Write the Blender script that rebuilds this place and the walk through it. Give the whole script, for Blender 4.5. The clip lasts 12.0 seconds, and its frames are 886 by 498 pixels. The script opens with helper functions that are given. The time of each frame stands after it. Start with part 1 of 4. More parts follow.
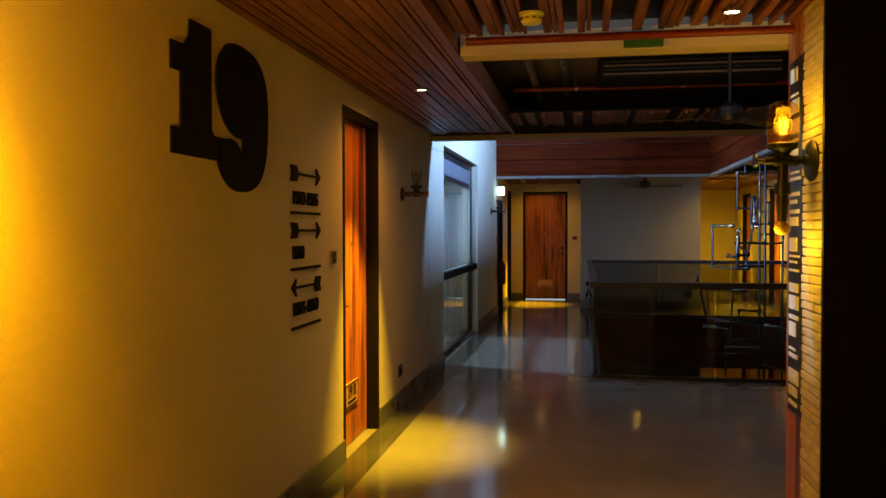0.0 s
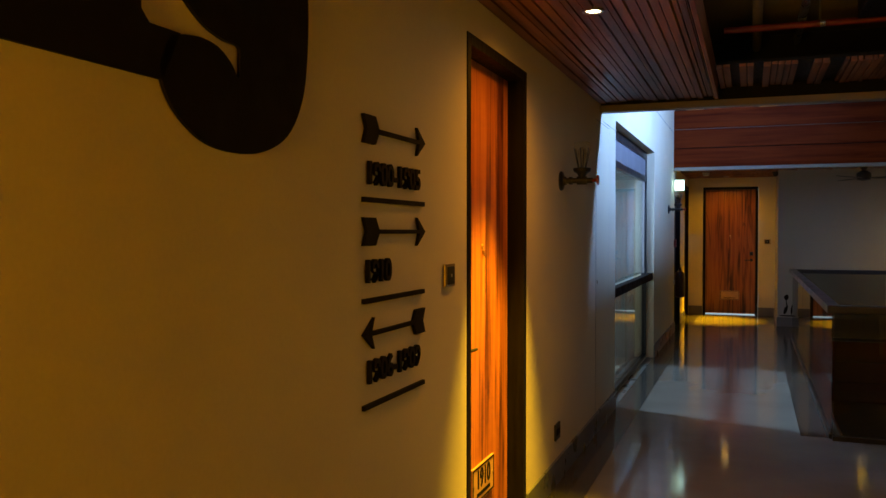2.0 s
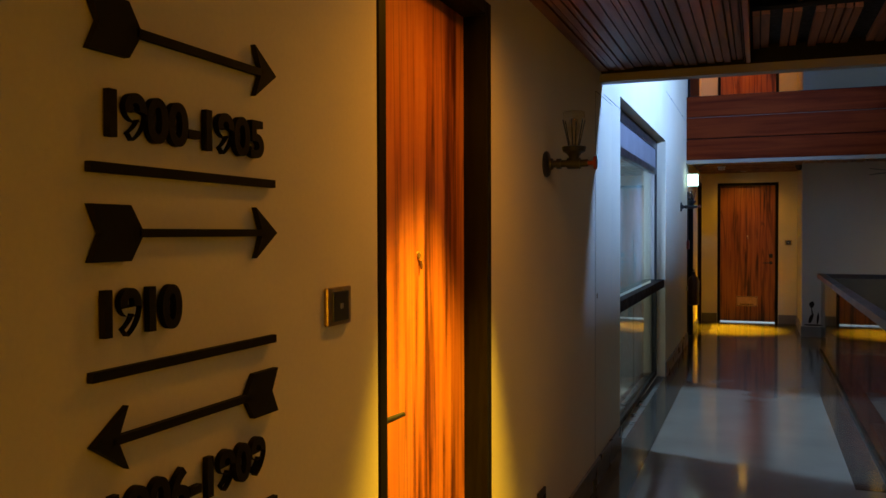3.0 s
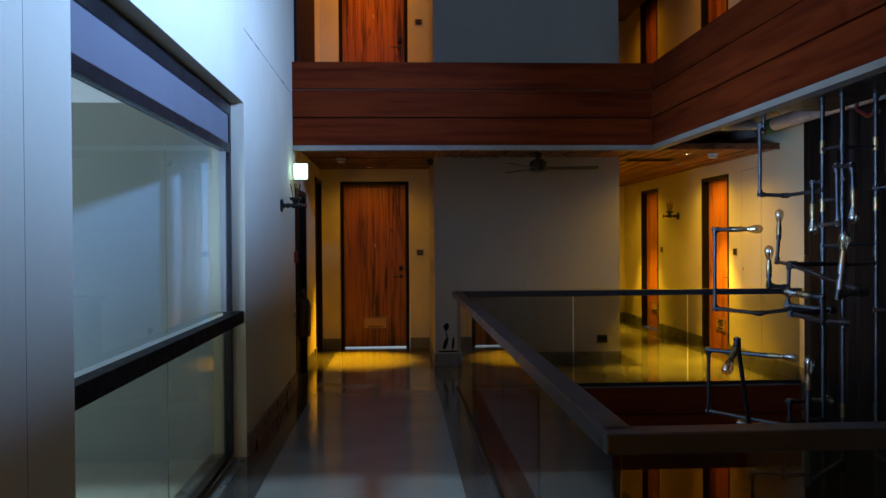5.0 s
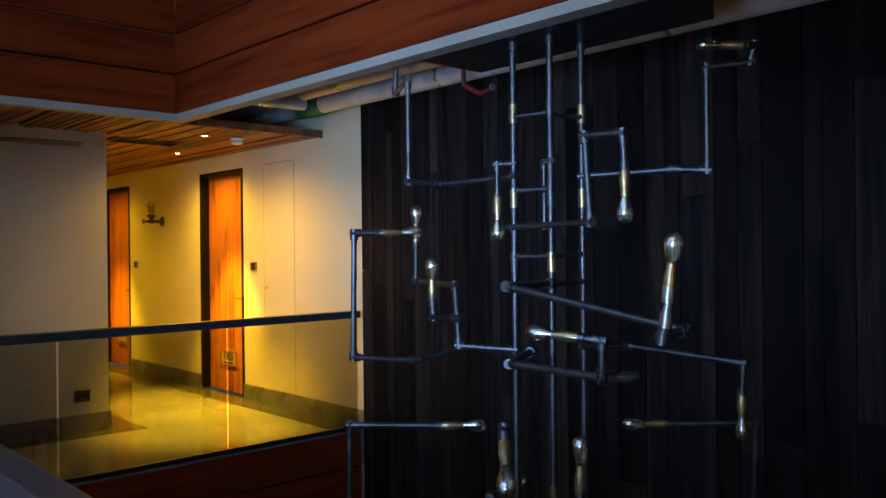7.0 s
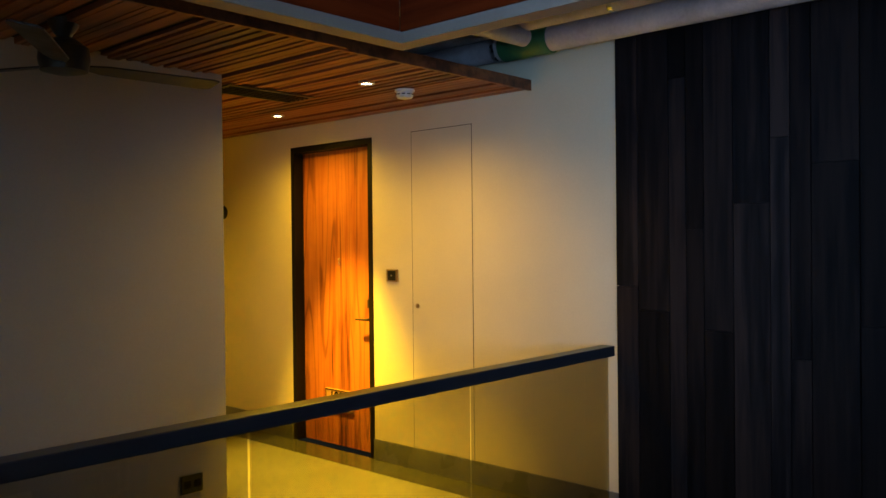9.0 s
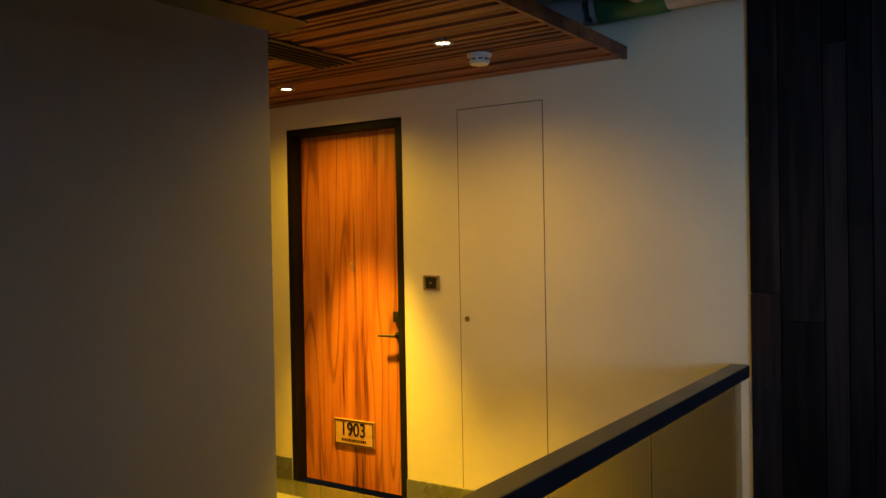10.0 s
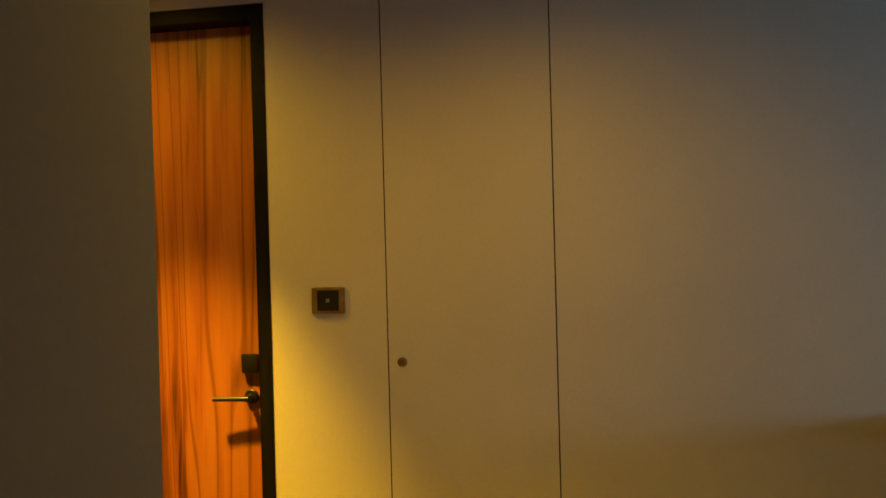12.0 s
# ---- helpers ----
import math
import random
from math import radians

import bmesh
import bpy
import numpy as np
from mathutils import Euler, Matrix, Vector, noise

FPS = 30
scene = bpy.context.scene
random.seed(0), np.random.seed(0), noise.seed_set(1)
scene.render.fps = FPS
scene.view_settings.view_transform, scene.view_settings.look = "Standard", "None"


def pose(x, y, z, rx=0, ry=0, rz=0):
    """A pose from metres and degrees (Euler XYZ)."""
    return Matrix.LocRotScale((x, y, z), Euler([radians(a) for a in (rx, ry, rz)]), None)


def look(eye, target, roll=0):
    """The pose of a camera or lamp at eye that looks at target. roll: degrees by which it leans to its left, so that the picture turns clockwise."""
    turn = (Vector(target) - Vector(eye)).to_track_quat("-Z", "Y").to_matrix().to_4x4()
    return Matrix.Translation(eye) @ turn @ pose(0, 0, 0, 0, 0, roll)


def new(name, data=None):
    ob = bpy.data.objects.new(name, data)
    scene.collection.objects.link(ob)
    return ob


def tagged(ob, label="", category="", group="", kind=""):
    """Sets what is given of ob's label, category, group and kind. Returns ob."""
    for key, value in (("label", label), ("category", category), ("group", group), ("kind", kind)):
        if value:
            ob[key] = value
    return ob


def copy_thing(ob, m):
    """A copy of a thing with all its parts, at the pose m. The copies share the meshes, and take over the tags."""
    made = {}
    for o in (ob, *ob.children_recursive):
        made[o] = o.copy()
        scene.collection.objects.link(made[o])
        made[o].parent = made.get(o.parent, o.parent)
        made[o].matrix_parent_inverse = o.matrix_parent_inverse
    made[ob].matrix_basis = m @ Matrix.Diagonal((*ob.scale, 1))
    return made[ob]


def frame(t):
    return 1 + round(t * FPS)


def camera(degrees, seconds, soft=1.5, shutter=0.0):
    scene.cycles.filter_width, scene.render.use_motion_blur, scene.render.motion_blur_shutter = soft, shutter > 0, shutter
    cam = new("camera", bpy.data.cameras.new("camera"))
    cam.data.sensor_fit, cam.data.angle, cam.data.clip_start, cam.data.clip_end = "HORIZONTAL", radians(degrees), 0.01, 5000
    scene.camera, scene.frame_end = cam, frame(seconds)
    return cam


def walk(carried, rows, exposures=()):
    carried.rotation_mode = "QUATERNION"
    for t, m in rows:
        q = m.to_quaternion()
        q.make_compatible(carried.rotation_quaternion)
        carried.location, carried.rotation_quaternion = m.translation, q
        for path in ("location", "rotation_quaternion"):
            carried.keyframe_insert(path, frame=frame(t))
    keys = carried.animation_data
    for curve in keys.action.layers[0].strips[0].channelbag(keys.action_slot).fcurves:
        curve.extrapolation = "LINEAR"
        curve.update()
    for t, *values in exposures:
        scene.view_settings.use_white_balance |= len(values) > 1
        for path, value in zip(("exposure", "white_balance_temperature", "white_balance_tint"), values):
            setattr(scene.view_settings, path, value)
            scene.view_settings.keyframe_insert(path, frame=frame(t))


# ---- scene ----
cam = camera(56.1, 12.0)
EXPOSURES = [(0.0, -0.2), (2.7, -0.25), (4.3, -0.55), (5.0, -0.5), (5.5, -0.4), (6.0, -0.05), (6.5, 0.35), (7.5, 0.1), (8.5, -0.1), (9.5, -0.75), (10.5, -1.25), (11.0, -1.48), (12.0, -1.9)]
PATH = [
    (0, (1.582, -2.067, 1.559), (1.25, -0.095, 1.513), -0.1),
    (0.5, (1.501, -1.591, 1.593), (1.017, 0.35, 1.549), -0.3),
    (1, (1.372, -1.116, 1.594), (0.738, 0.78, 1.55), -0.1),
    (1.5, (1.265, -0.569, 1.588), (0.592, 1.314, 1.544), -0.0),
    (2, (1.119, -0.013, 1.556), (0.425, 1.862, 1.515), 0.0),
    (2.5, (0.966, 0.611, 1.529), (0.255, 2.48, 1.489), -0.0),
    (2.7, (0.931, 0.885, 1.542), (0.216, 2.752, 1.503), -0.1),
    (4.3, (0.99, 3.45, 1.572), (0.629, 5.417, 1.543), -0.5),
    (4.5, (1.018, 3.781, 1.566), (0.786, 5.767, 1.541), -0.4),
    (5, (1.094, 4.519, 1.538), (1.201, 6.516, 1.519), -0.4),
    (5.5, (1.113, 5.228, 1.527), (1.512, 7.188, 1.513), -0.2),
    (6, (1.181, 5.986, 1.548), (1.939, 7.837, 1.534), -0.2),
    (6.5, (1.15, 6.721, 1.536), (2.28, 8.371, 1.528), -0.3),
    (6.7, (1.122, 6.989, 1.526), (2.363, 8.558, 1.522), -0.5),
    (8.3, (1.086, 9.558, 1.577), (2.561, 10.908, 1.569), -0.5),
    (8.5, (1.101, 9.876, 1.589), (2.577, 11.225, 1.573), -0.4),
    (9, (1.201, 10.646, 1.621), (2.679, 11.994, 1.602), -0.6),
    (9.5, (1.246, 11.404, 1.624), (2.779, 12.689, 1.602), -0.9),
    (10, (1.282, 12.126, 1.631), (2.942, 13.241, 1.61), -1.0),
    (10.5, (1.412, 12.808, 1.618), (3.193, 13.719, 1.602), -0.9),
    (11, (1.743, 13.343, 1.616), (3.645, 13.962, 1.584), -0.7),
    (11.5, (2.209, 13.773, 1.564), (4.16, 14.214, 1.545), -1.1),
    (12, (2.718, 14.097, 1.55), (4.685, 14.458, 1.542), -1.5),
]
walk(cam, [(t, look(eye, target, roll)) for t, eye, target, roll in PATH], EXPOSURES)

# ---- world, daylight and lamps ----
world = bpy.data.worlds.new("world")
scene.world = world
world.use_nodes = True
wn = world.node_tree.nodes
sky = wn.new("ShaderNodeTexSky")
sky.sky_type, sky.sun_disc = "NISHITA", False
sky.sun_elevation, sky.sun_rotation = radians(45), radians(285)
world.node_tree.links.new(sky.outputs[0], wn["Background"].inputs[0])
wn["Background"].inputs[1].default_value = 0.15

STOREY, XR = 3.3, 5.42
WARM = (1.0, 0.57, 0.02)
AMBERLIGHT = (1.0, 0.37, 0.002)
SKYBLUE = (0.22, 0.42, 1.0)


def lamp(name, kind, place, target, energy, color, **more):
    data = bpy.data.lights.new(name, kind)
    data.energy, data.color = energy, color
    for key, value in more.items():
        if key == "size":
            data.size = value
        elif key == "size_y":
            data.shape, data.size_y = "RECTANGLE", value
        elif key == "spot":
            data.spot_size, data.spot_blend = radians(value), 1.0
        elif key == "spread":
            data.spread = radians(value)
        elif key == "radius":
            data.shadow_soft_size = value
    ob = new(name, data)
    ob.matrix_world = look(place, target)
    return ob


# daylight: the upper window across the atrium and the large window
sun = lamp("sun", "SUN", (-9.66, 11.6, 10.0), (0.0, 9.0, 0.0), 3.0, (0.47, 0.73, 1.0))
sun.data.angle = radians(5)
lamp("upper_window_daylight", "AREA", (XR + 0.02, 7.40, 3.98), (0.0, 8.8, 2.6), 800, SKYBLUE, size=0.32, size_y=0.9, spread=100)
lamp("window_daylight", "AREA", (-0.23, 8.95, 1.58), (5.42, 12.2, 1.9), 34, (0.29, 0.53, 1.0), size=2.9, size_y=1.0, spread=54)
# warm downlights in the ceilings (x, y, watts, beam in degrees)
DOWNLIGHTS = [(0.44, 3.79, 1500, 50), (0.30, -0.35, 220, 80), (0.70, 16.0, 2300, 42), (4.55, 14.30, 2000, 54), (4.94, 15.70, 2500, 56), (4.80, 18.65, 1300, 68), (2.29, 2.15, 55, 60)]
CEIL = 2.56


def downlight_lamps(x, y, z, watts, spill, color, beam=80, lean=(0, 0), around=None):
    """The beam of a recessed downlight and the weaker spill round it."""
    lamp("downlight_beam", "SPOT", (x, y, z), (x + lean[0], y + lean[1], z - 2), watts, color, spot=beam, radius=0.04)
    lamp("downlight_spill", "SPOT", (x, y, z - 0.002), (x, y, z - 2), watts * spill, around or color, spot=160, radius=0.05)


for x, y, watts, beam in DOWNLIGHTS:
    spill = 0.006 if y == 2.15 else 0.04 if y < 10 else 0.012 if x < 3 else 0.05 if y < 15 else 0.06
    downlight_lamps(x, y, CEIL - 0.03, watts, spill, AMBERLIGHT if y < 3 else (1.0, 0.47, 0.007) if x < 3 and y > 10 else WARM, beam, (-0.14, -0.48) if y == 16.0 else (-0.26, 0.0) if y == 3.79 else (0.10, -0.22) if y == 15.70 else (0, 0), AMBERLIGHT if y < 10 else None)
for lx, ly, lw in ((0.70, 16.0, 110), (4.94, 15.70, 70), (4.80, 18.65, 70)):
    for lz in (STOREY, -STOREY):
        downlight_lamps(lx, ly, 5.66 if lz > 0 else CEIL - 0.03 + lz, lw, 0.6, AMBERLIGHT)
# daylight behind the far guest-room door
lamp("room_daylight", "AREA", (0.85, 16.95, 0.5), (0.85, 16.62, 0.0), 6, (0.75, 0.88, 1.0), size=0.5, size_y=0.3)

# ---- materials ----


def material(name, color, rough=0.6, metal=0.0, spread=0.12, scale=6.0, bump=0.05, stretch=(1, 1, 1), fine=60.0, gloss=0.5, rand=0.0, stain=None):
    m = bpy.data.materials.new(name)
    m.use_nodes = True
    n, l = m.node_tree.nodes, m.node_tree.links
    b = n["Principled BSDF"]
    b.inputs["Roughness"].default_value, b.inputs["Metallic"].default_value = rough, metal
    b.inputs["Specular IOR Level"].default_value = gloss
    co = n.new("ShaderNodeTexCoord")
    mp = n.new("ShaderNodeMapping")
    mp.inputs["Scale"].default_value = stretch
    l.new(co.outputs["Object"], mp.inputs[0])
    big, small = n.new("ShaderNodeTexNoise"), n.new("ShaderNodeTexNoise")
    big.inputs["Scale"].default_value, big.inputs["Detail"].default_value = scale, 5
    small.inputs["Scale"].default_value, small.inputs["Detail"].default_value = fine, 4
    l.new(mp.outputs[0], big.inputs["Vector"])
    l.new(mp.outputs[0], small.inputs["Vector"])
    add = n.new("ShaderNodeMath")
    add.operation = "MULTIPLY_ADD"
    add.inputs[1].default_value = 0.35
    l.new(small.outputs["Fac"], add.inputs[0])
    l.new(big.outputs["Fac"], add.inputs[2])
    ramp = n.new("ShaderNodeValToRGB")
    lo = [max(0.0, c * (1 - spread * 1.6)) for c in color]
    hi = [min(1.0, c * (1 + spread)) for c in color]
    if stain:
        lo = stain
    ramp.color_ramp.elements[0].position, ramp.color_ramp.elements[1].position = 0.42, 0.92
    ramp.color_ramp.elements[0].color, ramp.color_ramp.elements[1].color = (*lo, 1), (*hi, 1)
    l.new(add.outputs[0], ramp.inputs[0])
    out = ramp.outputs[0]
    if rand:
        info = n.new("ShaderNodeObjectInfo")
        mr = n.new("ShaderNodeMapRange")
        mr.inputs[3].default_value, mr.inputs[4].default_value = 1 - rand, 1 + rand
        l.new(info.outputs["Random"], mr.inputs[0])
        hsv = n.new("ShaderNodeHueSaturation")
        l.new(mr.outputs[0], hsv.inputs["Value"])
        l.new(out, hsv.inputs["Color"])
        out = hsv.outputs[0]
    l.new(out, b.inputs["Base Color"])
    rr = n.new("ShaderNodeMapRange")
    rr.inputs[1].default_value, rr.inputs[2].default_value = 0.3, 0.75
    rr.inputs[3].default_value, rr.inputs[4].default_value = max(0.02, rough * 0.8), min(1, rough * 1.2)
    l.new(big.outputs["Fac"], rr.inputs[0])
    l.new(rr.outputs[0], b.inputs["Roughness"])
    if bump:
        bp = n.new("ShaderNodeBump")
        bp.inputs["Strength"].default_value, bp.inputs["Distance"].default_value = bump, 0.01
        l.new(add.outputs[0], bp.inputs["Height"])
        l.new(bp.outputs[0], b.inputs["Normal"])
    return m


def wood(name, dark, mid, light, grain=(9, 9, 0.5), rough=0.45, rings=2.2, rand=0.15, bump=0.12, gloss=0.5, veins=0.0):
    """Veneer with long streaks along the axis whose grain scale is small."""
    m = bpy.data.materials.new(name)
    m.use_nodes = True
    n, l = m.node_tree.nodes, m.node_tree.links
    b = n["Principled BSDF"]
    b.inputs["Roughness"].default_value, b.inputs["Specular IOR Level"].default_value = rough, gloss
    co, mp, info = n.new("ShaderNodeTexCoord"), n.new("ShaderNodeMapping"), n.new("ShaderNodeObjectInfo")
    mp.inputs["Scale"].default_value = grain
    off = n.new("ShaderNodeVectorMath")
    off.operation = "MULTIPLY_ADD"
    off.inputs[1].default_value = (37.0, 53.0, 11.0)
    l.new(info.outputs["Random"], off.inputs[0])
    l.new(co.outputs["Object"], off.inputs[2])
    l.new(off.outputs[0], mp.inputs[0])
    warp = n.new("ShaderNodeTexNoise")
    warp.inputs["Scale"].default_value, warp.inputs["Detail"].default_value = 0.55, 3
    l.new(mp.outputs[0], warp.inputs["Vector"])
    streak = n.new("ShaderNodeTexNoise")
    streak.inputs["Scale"].default_value, streak.inputs["Detail"].default_value = 3.1, 6
    streak.inputs["Distortion"].default_value = 0.4
    l.new(mp.outputs[0], streak.inputs["Vector"])
    ring = n.new("ShaderNodeMath")
    ring.operation = "MULTIPLY"
    ring.inputs[1].default_value = rings * 6.28
    l.new(warp.outputs["Fac"], ring.inputs[0])
    sine = n.new("ShaderNodeMath")
    sine.operation = "SINE"
    l.new(ring.outputs[0], sine.inputs[0])
    mix = n.new("ShaderNodeMath")
    mix.operation = "MULTIPLY_ADD"
    mix.inputs[1].default_value = 0.16
    l.new(sine.outputs[0], mix.inputs[0])
    l.new(streak.outputs["Fac"], mix.inputs[2])
    ramp = n.new("ShaderNodeValToRGB")
    e = ramp.color_ramp.elements
    e[0].position, e[0].color = 0.28, (*dark, 1)
    e[1].position, e[1].color = 0.72, (*light, 1)
    k = e.new(0.5)
    k.color = (*mid, 1)
    l.new(mix.outputs[0], ramp.inputs[0])
    out = ramp.outputs[0]
    if veins:
        figure = n.new("ShaderNodeTexNoise")
        figure.inputs["Scale"].default_value, figure.inputs["Detail"].default_value = 0.42, 1.5
        figure.inputs["Distortion"].default_value = 0.7
        l.new(mp.outputs[0], figure.inputs["Vector"])
        turns = n.new("ShaderNodeMath")
        turns.operation = "MULTIPLY"
        turns.inputs[1].default_value = veins * 6.28
        l.new(figure.outputs["Fac"], turns.inputs[0])
        wave = n.new("ShaderNodeMath")
        wave.operation = "SINE"
        l.new(turns.outputs[0], wave.inputs[0])
        line = n.new("ShaderNodeMapRange")
        line.inputs[1].default_value, line.inputs[2].default_value, line.inputs[4].default_value = 0.80, 1.0, 1.0
        l.new(wave.outputs[0], line.inputs[0])
        part_of = n.new("ShaderNodeMath")
        part_of.operation = "MULTIPLY"
        l.new(line.outputs[0], part_of.inputs[0])
        l.new(streak.outputs["Fac"], part_of.inputs[1])
        veined = n.new("ShaderNodeMix")
        veined.data_type = "RGBA"
        veined.inputs[7].default_value = (*dark, 1)
        l.new(part_of.outputs[0], veined.inputs[0])
        l.new(out, veined.inputs[6])
        out = veined.outputs[2]
    mr = n.new("ShaderNodeMapRange")
    mr.inputs[3].default_value, mr.inputs[4].default_value = 1 - rand, 1 + rand
    l.new(info.outputs["Random"], mr.inputs[0])
    hsv = n.new("ShaderNodeHueSaturation")
    l.new(mr.outputs[0], hsv.inputs["Value"])
    l.new(out, hsv.inputs["Color"])
    l.new(hsv.outputs[0], b.inputs["Base Color"])
    bp = n.new("ShaderNodeBump")
    bp.inputs["Strength"].default_value, bp.inputs["Distance"].default_value = bump, 0.004
    l.new(mix.outputs[0], bp.inputs["Height"])
    l.new(bp.outputs[0], b.inputs["Normal"])
    return m


def glass(name, tint, rough=0.0, face=0.045):
    """A thin clear sheet: tinted see-through with a mirror gloss that grows at grazing angles."""
    m = bpy.data.materials.new(name)
    m.use_nodes = True
    n, l = m.node_tree.nodes, m.node_tree.links
    n.remove(n["Principled BSDF"])
    clear, shine, mix, lw = n.new("ShaderNodeBsdfTransparent"), n.new("ShaderNodeBsdfGlossy"), n.new("ShaderNodeMixShader"), n.new("ShaderNodeLayerWeight")
    clear.inputs[0].default_value = (*tint, 1)
    shine.inputs["Roughness"].default_value = rough
    lw.inputs[0].default_value = 0.5
    power, scaled = n.new("ShaderNodeMath"), n.new("ShaderNodeMath")
    power.operation, power.inputs[1].default_value = "POWER", 5.0
    scaled.operation = "MULTIPLY_ADD"
    scaled.inputs[1].default_value, scaled.inputs[2].default_value = 0.8, face
    l.new(lw.outputs["Facing"], power.inputs[0])
    l.new(power.outputs[0], scaled.inputs[0])
    l.new(scaled.outputs[0], mix.inputs[0])
    l.new(clear.outputs[0], mix.inputs[1])
    l.new(shine.outputs[0], mix.inputs[2])
    l.new(mix.outputs[0], n["Material Output"].inputs[0])
    return m


def glow(name, color, strength):
    m = bpy.data.materials.new(name)
    m.use_nodes = True
    b = m.node_tree.nodes["Principled BSDF"]
    b.inputs["Base Color"].default_value = (0.8, 0.8, 0.8, 1)
    b.inputs["Emission Color"].default_value, b.inputs["Emission Strength"].default_value = (*color, 1), strength
    return m


PLASTER = material("plaster", (0.66, 0.575, 0.38), 0.85, spread=0.06, scale=1.3, bump=0.10, fine=90)
WHITE = material("white_paint", (0.72, 0.71, 0.68), 0.7, spread=0.05, scale=2.0, bump=0.05)
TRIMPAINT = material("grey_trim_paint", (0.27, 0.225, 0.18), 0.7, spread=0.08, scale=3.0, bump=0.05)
# pier plaster: its dim light is put into a darker, greyer colour
PIERDIM = material("dimmed_plaster", (0.37, 0.34, 0.30), 0.85, spread=0.06, scale=1.3, bump=0.10, fine=90)
BLINDGREY = material("blind_grey", (0.14, 0.13, 0.125), 0.7, spread=0.06, scale=3.0, bump=0.04)
STONE = material("grey_stone", (0.13, 0.13, 0.125), 0.3, spread=0.2, scale=4.0, bump=0.02)
FLOOR = material("polished_floor", (0.20, 0.193, 0.175), 0.10, spread=0.12, scale=1.6, bump=0.006, fine=220, gloss=0.3)
BAND = material("dark_floor_band", (0.06, 0.058, 0.054), 0.12, spread=0.18, scale=2.2, bump=0.006, fine=220, gloss=0.4)
BLACK = material("black_metal", (0.012, 0.011, 0.010), 0.42, spread=0.3, scale=8, bump=0.03)
BLACKPAINT = material("black_letters", (0.008, 0.006, 0.005), 0.8, gloss=0.15, spread=0.2, scale=10, bump=0.03)
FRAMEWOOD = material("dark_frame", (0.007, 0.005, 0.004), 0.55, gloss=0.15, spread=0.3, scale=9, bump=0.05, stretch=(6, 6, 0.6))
TEAK = wood("teak_veneer", (0.06, 0.011, 0.003), (0.34, 0.090, 0.015), (0.41, 0.130, 0.024), grain=(11, 11, 0.55), veins=7.0)
FASCIA = wood("fascia_boards", (0.055, 0.0065, 0.0015), (0.105, 0.0135, 0.003), (0.155, 0.023, 0.0045), grain=(0.35, 0.35, 5), rough=0.6, rings=0.8, gloss=0.05)
SLATS = wood("ceiling_slats", (0.075, 0.024, 0.009), (0.16, 0.052, 0.018), (0.25, 0.088, 0.03), grain=(7, 0.6, 7), rough=0.5)
PLANK = wood("charred_planks", (0.004, 0.0033, 0.0033), (0.0095, 0.0072, 0.007), (0.024, 0.015, 0.012), grain=(8, 8, 0.5), rough=0.65, gloss=0.10, rand=0.6, bump=0.5)
CONCRETE = material("raw_concrete", (0.20, 0.17, 0.13), 0.9, spread=0.25, scale=1.5, bump=0.2)
BRICK = material("painted_brick", (0.62, 0.55, 0.42), 0.75, spread=0.10, scale=9, bump=0.25, rand=0.08)
GLASS = glass("smoked_glass", (0.64, 0.64, 0.61))
WGLASS = glass("dark_window_glass", (0.78, 0.78, 0.71))
PANE = glass("clear_glass", (0.92, 0.95, 0.94))
BULBGLASS = glass("bulb_glass", (0.95, 0.9, 0.8))
PIPE = material("steel_pipe", (0.11, 0.115, 0.125), 0.42, 0.9, spread=0.25, scale=14, bump=0.05)
BRASS = material("aged_brass", (0.45, 0.33, 0.17), 0.35, 0.9, spread=0.25, scale=14, bump=0.04)
STEEL = material("brushed_steel", (0.45, 0.45, 0.45), 0.3, 0.9, spread=0.15, scale=20, bump=0.02)
PLASTIC = material("white_plastic", (0.7, 0.69, 0.64), 0.45, spread=0.04, scale=5, bump=0.0)
LAG = material("pipe_lagging", (0.55, 0.50, 0.47), 0.7, spread=0.18, scale=7, bump=0.2)
GREEN = material("green_sleeve", (0.03, 0.14, 0.05), 0.6, spread=0.2, scale=8, bump=0.05)
RED = material("red_paint", (0.20, 0.02, 0.014), 0.45, spread=0.2, scale=8, bump=0.03)
OUTWALL = material("outside_render", (0.52, 0.58, 0.55), 0.8, spread=0.06, scale=0.8, bump=0.05)
LEDGE = material("outside_ledge", (0.62, 0.62, 0.50), 0.8, spread=0.10, scale=1.5, bump=0.05)
LAMPGLOW = glow("downlight_lens", (1.0, 0.78, 0.45), 25)
EXITGLOW = glow("exit_panel", (0.55, 1.0, 0.88), 3.5)
FILAMENT = glow("filament", (1.0, 0.55, 0.10), 7)

# ---- builders ----


def bm_box(bm, lo, hi, bevel=0.0):
    c = [(a + b) / 2 for a, b in zip(lo, hi)]
    s = [abs(b - a) for a, b in zip(lo, hi)]
    r = bmesh.ops.create_cube(bm, size=1.0, matrix=Matrix.Translation(c) @ Matrix.Diagonal((*s, 1)))
    if bevel:
        edges = list({e for v in r["verts"] for e in v.link_edges})
        bmesh.ops.bevel(bm, geom=edges, offset=bevel, segments=2, profile=0.6, affect="EDGES")
    return bm


def bm_tube(bm, a, b, r0, r1=None, seg=12):
    a, b = Vector(a), Vector(b)
    d = b - a
    m = Matrix.Translation((a + b) / 2) @ d.to_track_quat("Z", "Y").to_matrix().to_4x4()
    bmesh.ops.create_cone(bm, cap_ends=True, segments=seg, radius1=r0, radius2=r0 if r1 is None else r1, depth=d.length, matrix=m)
    return bm


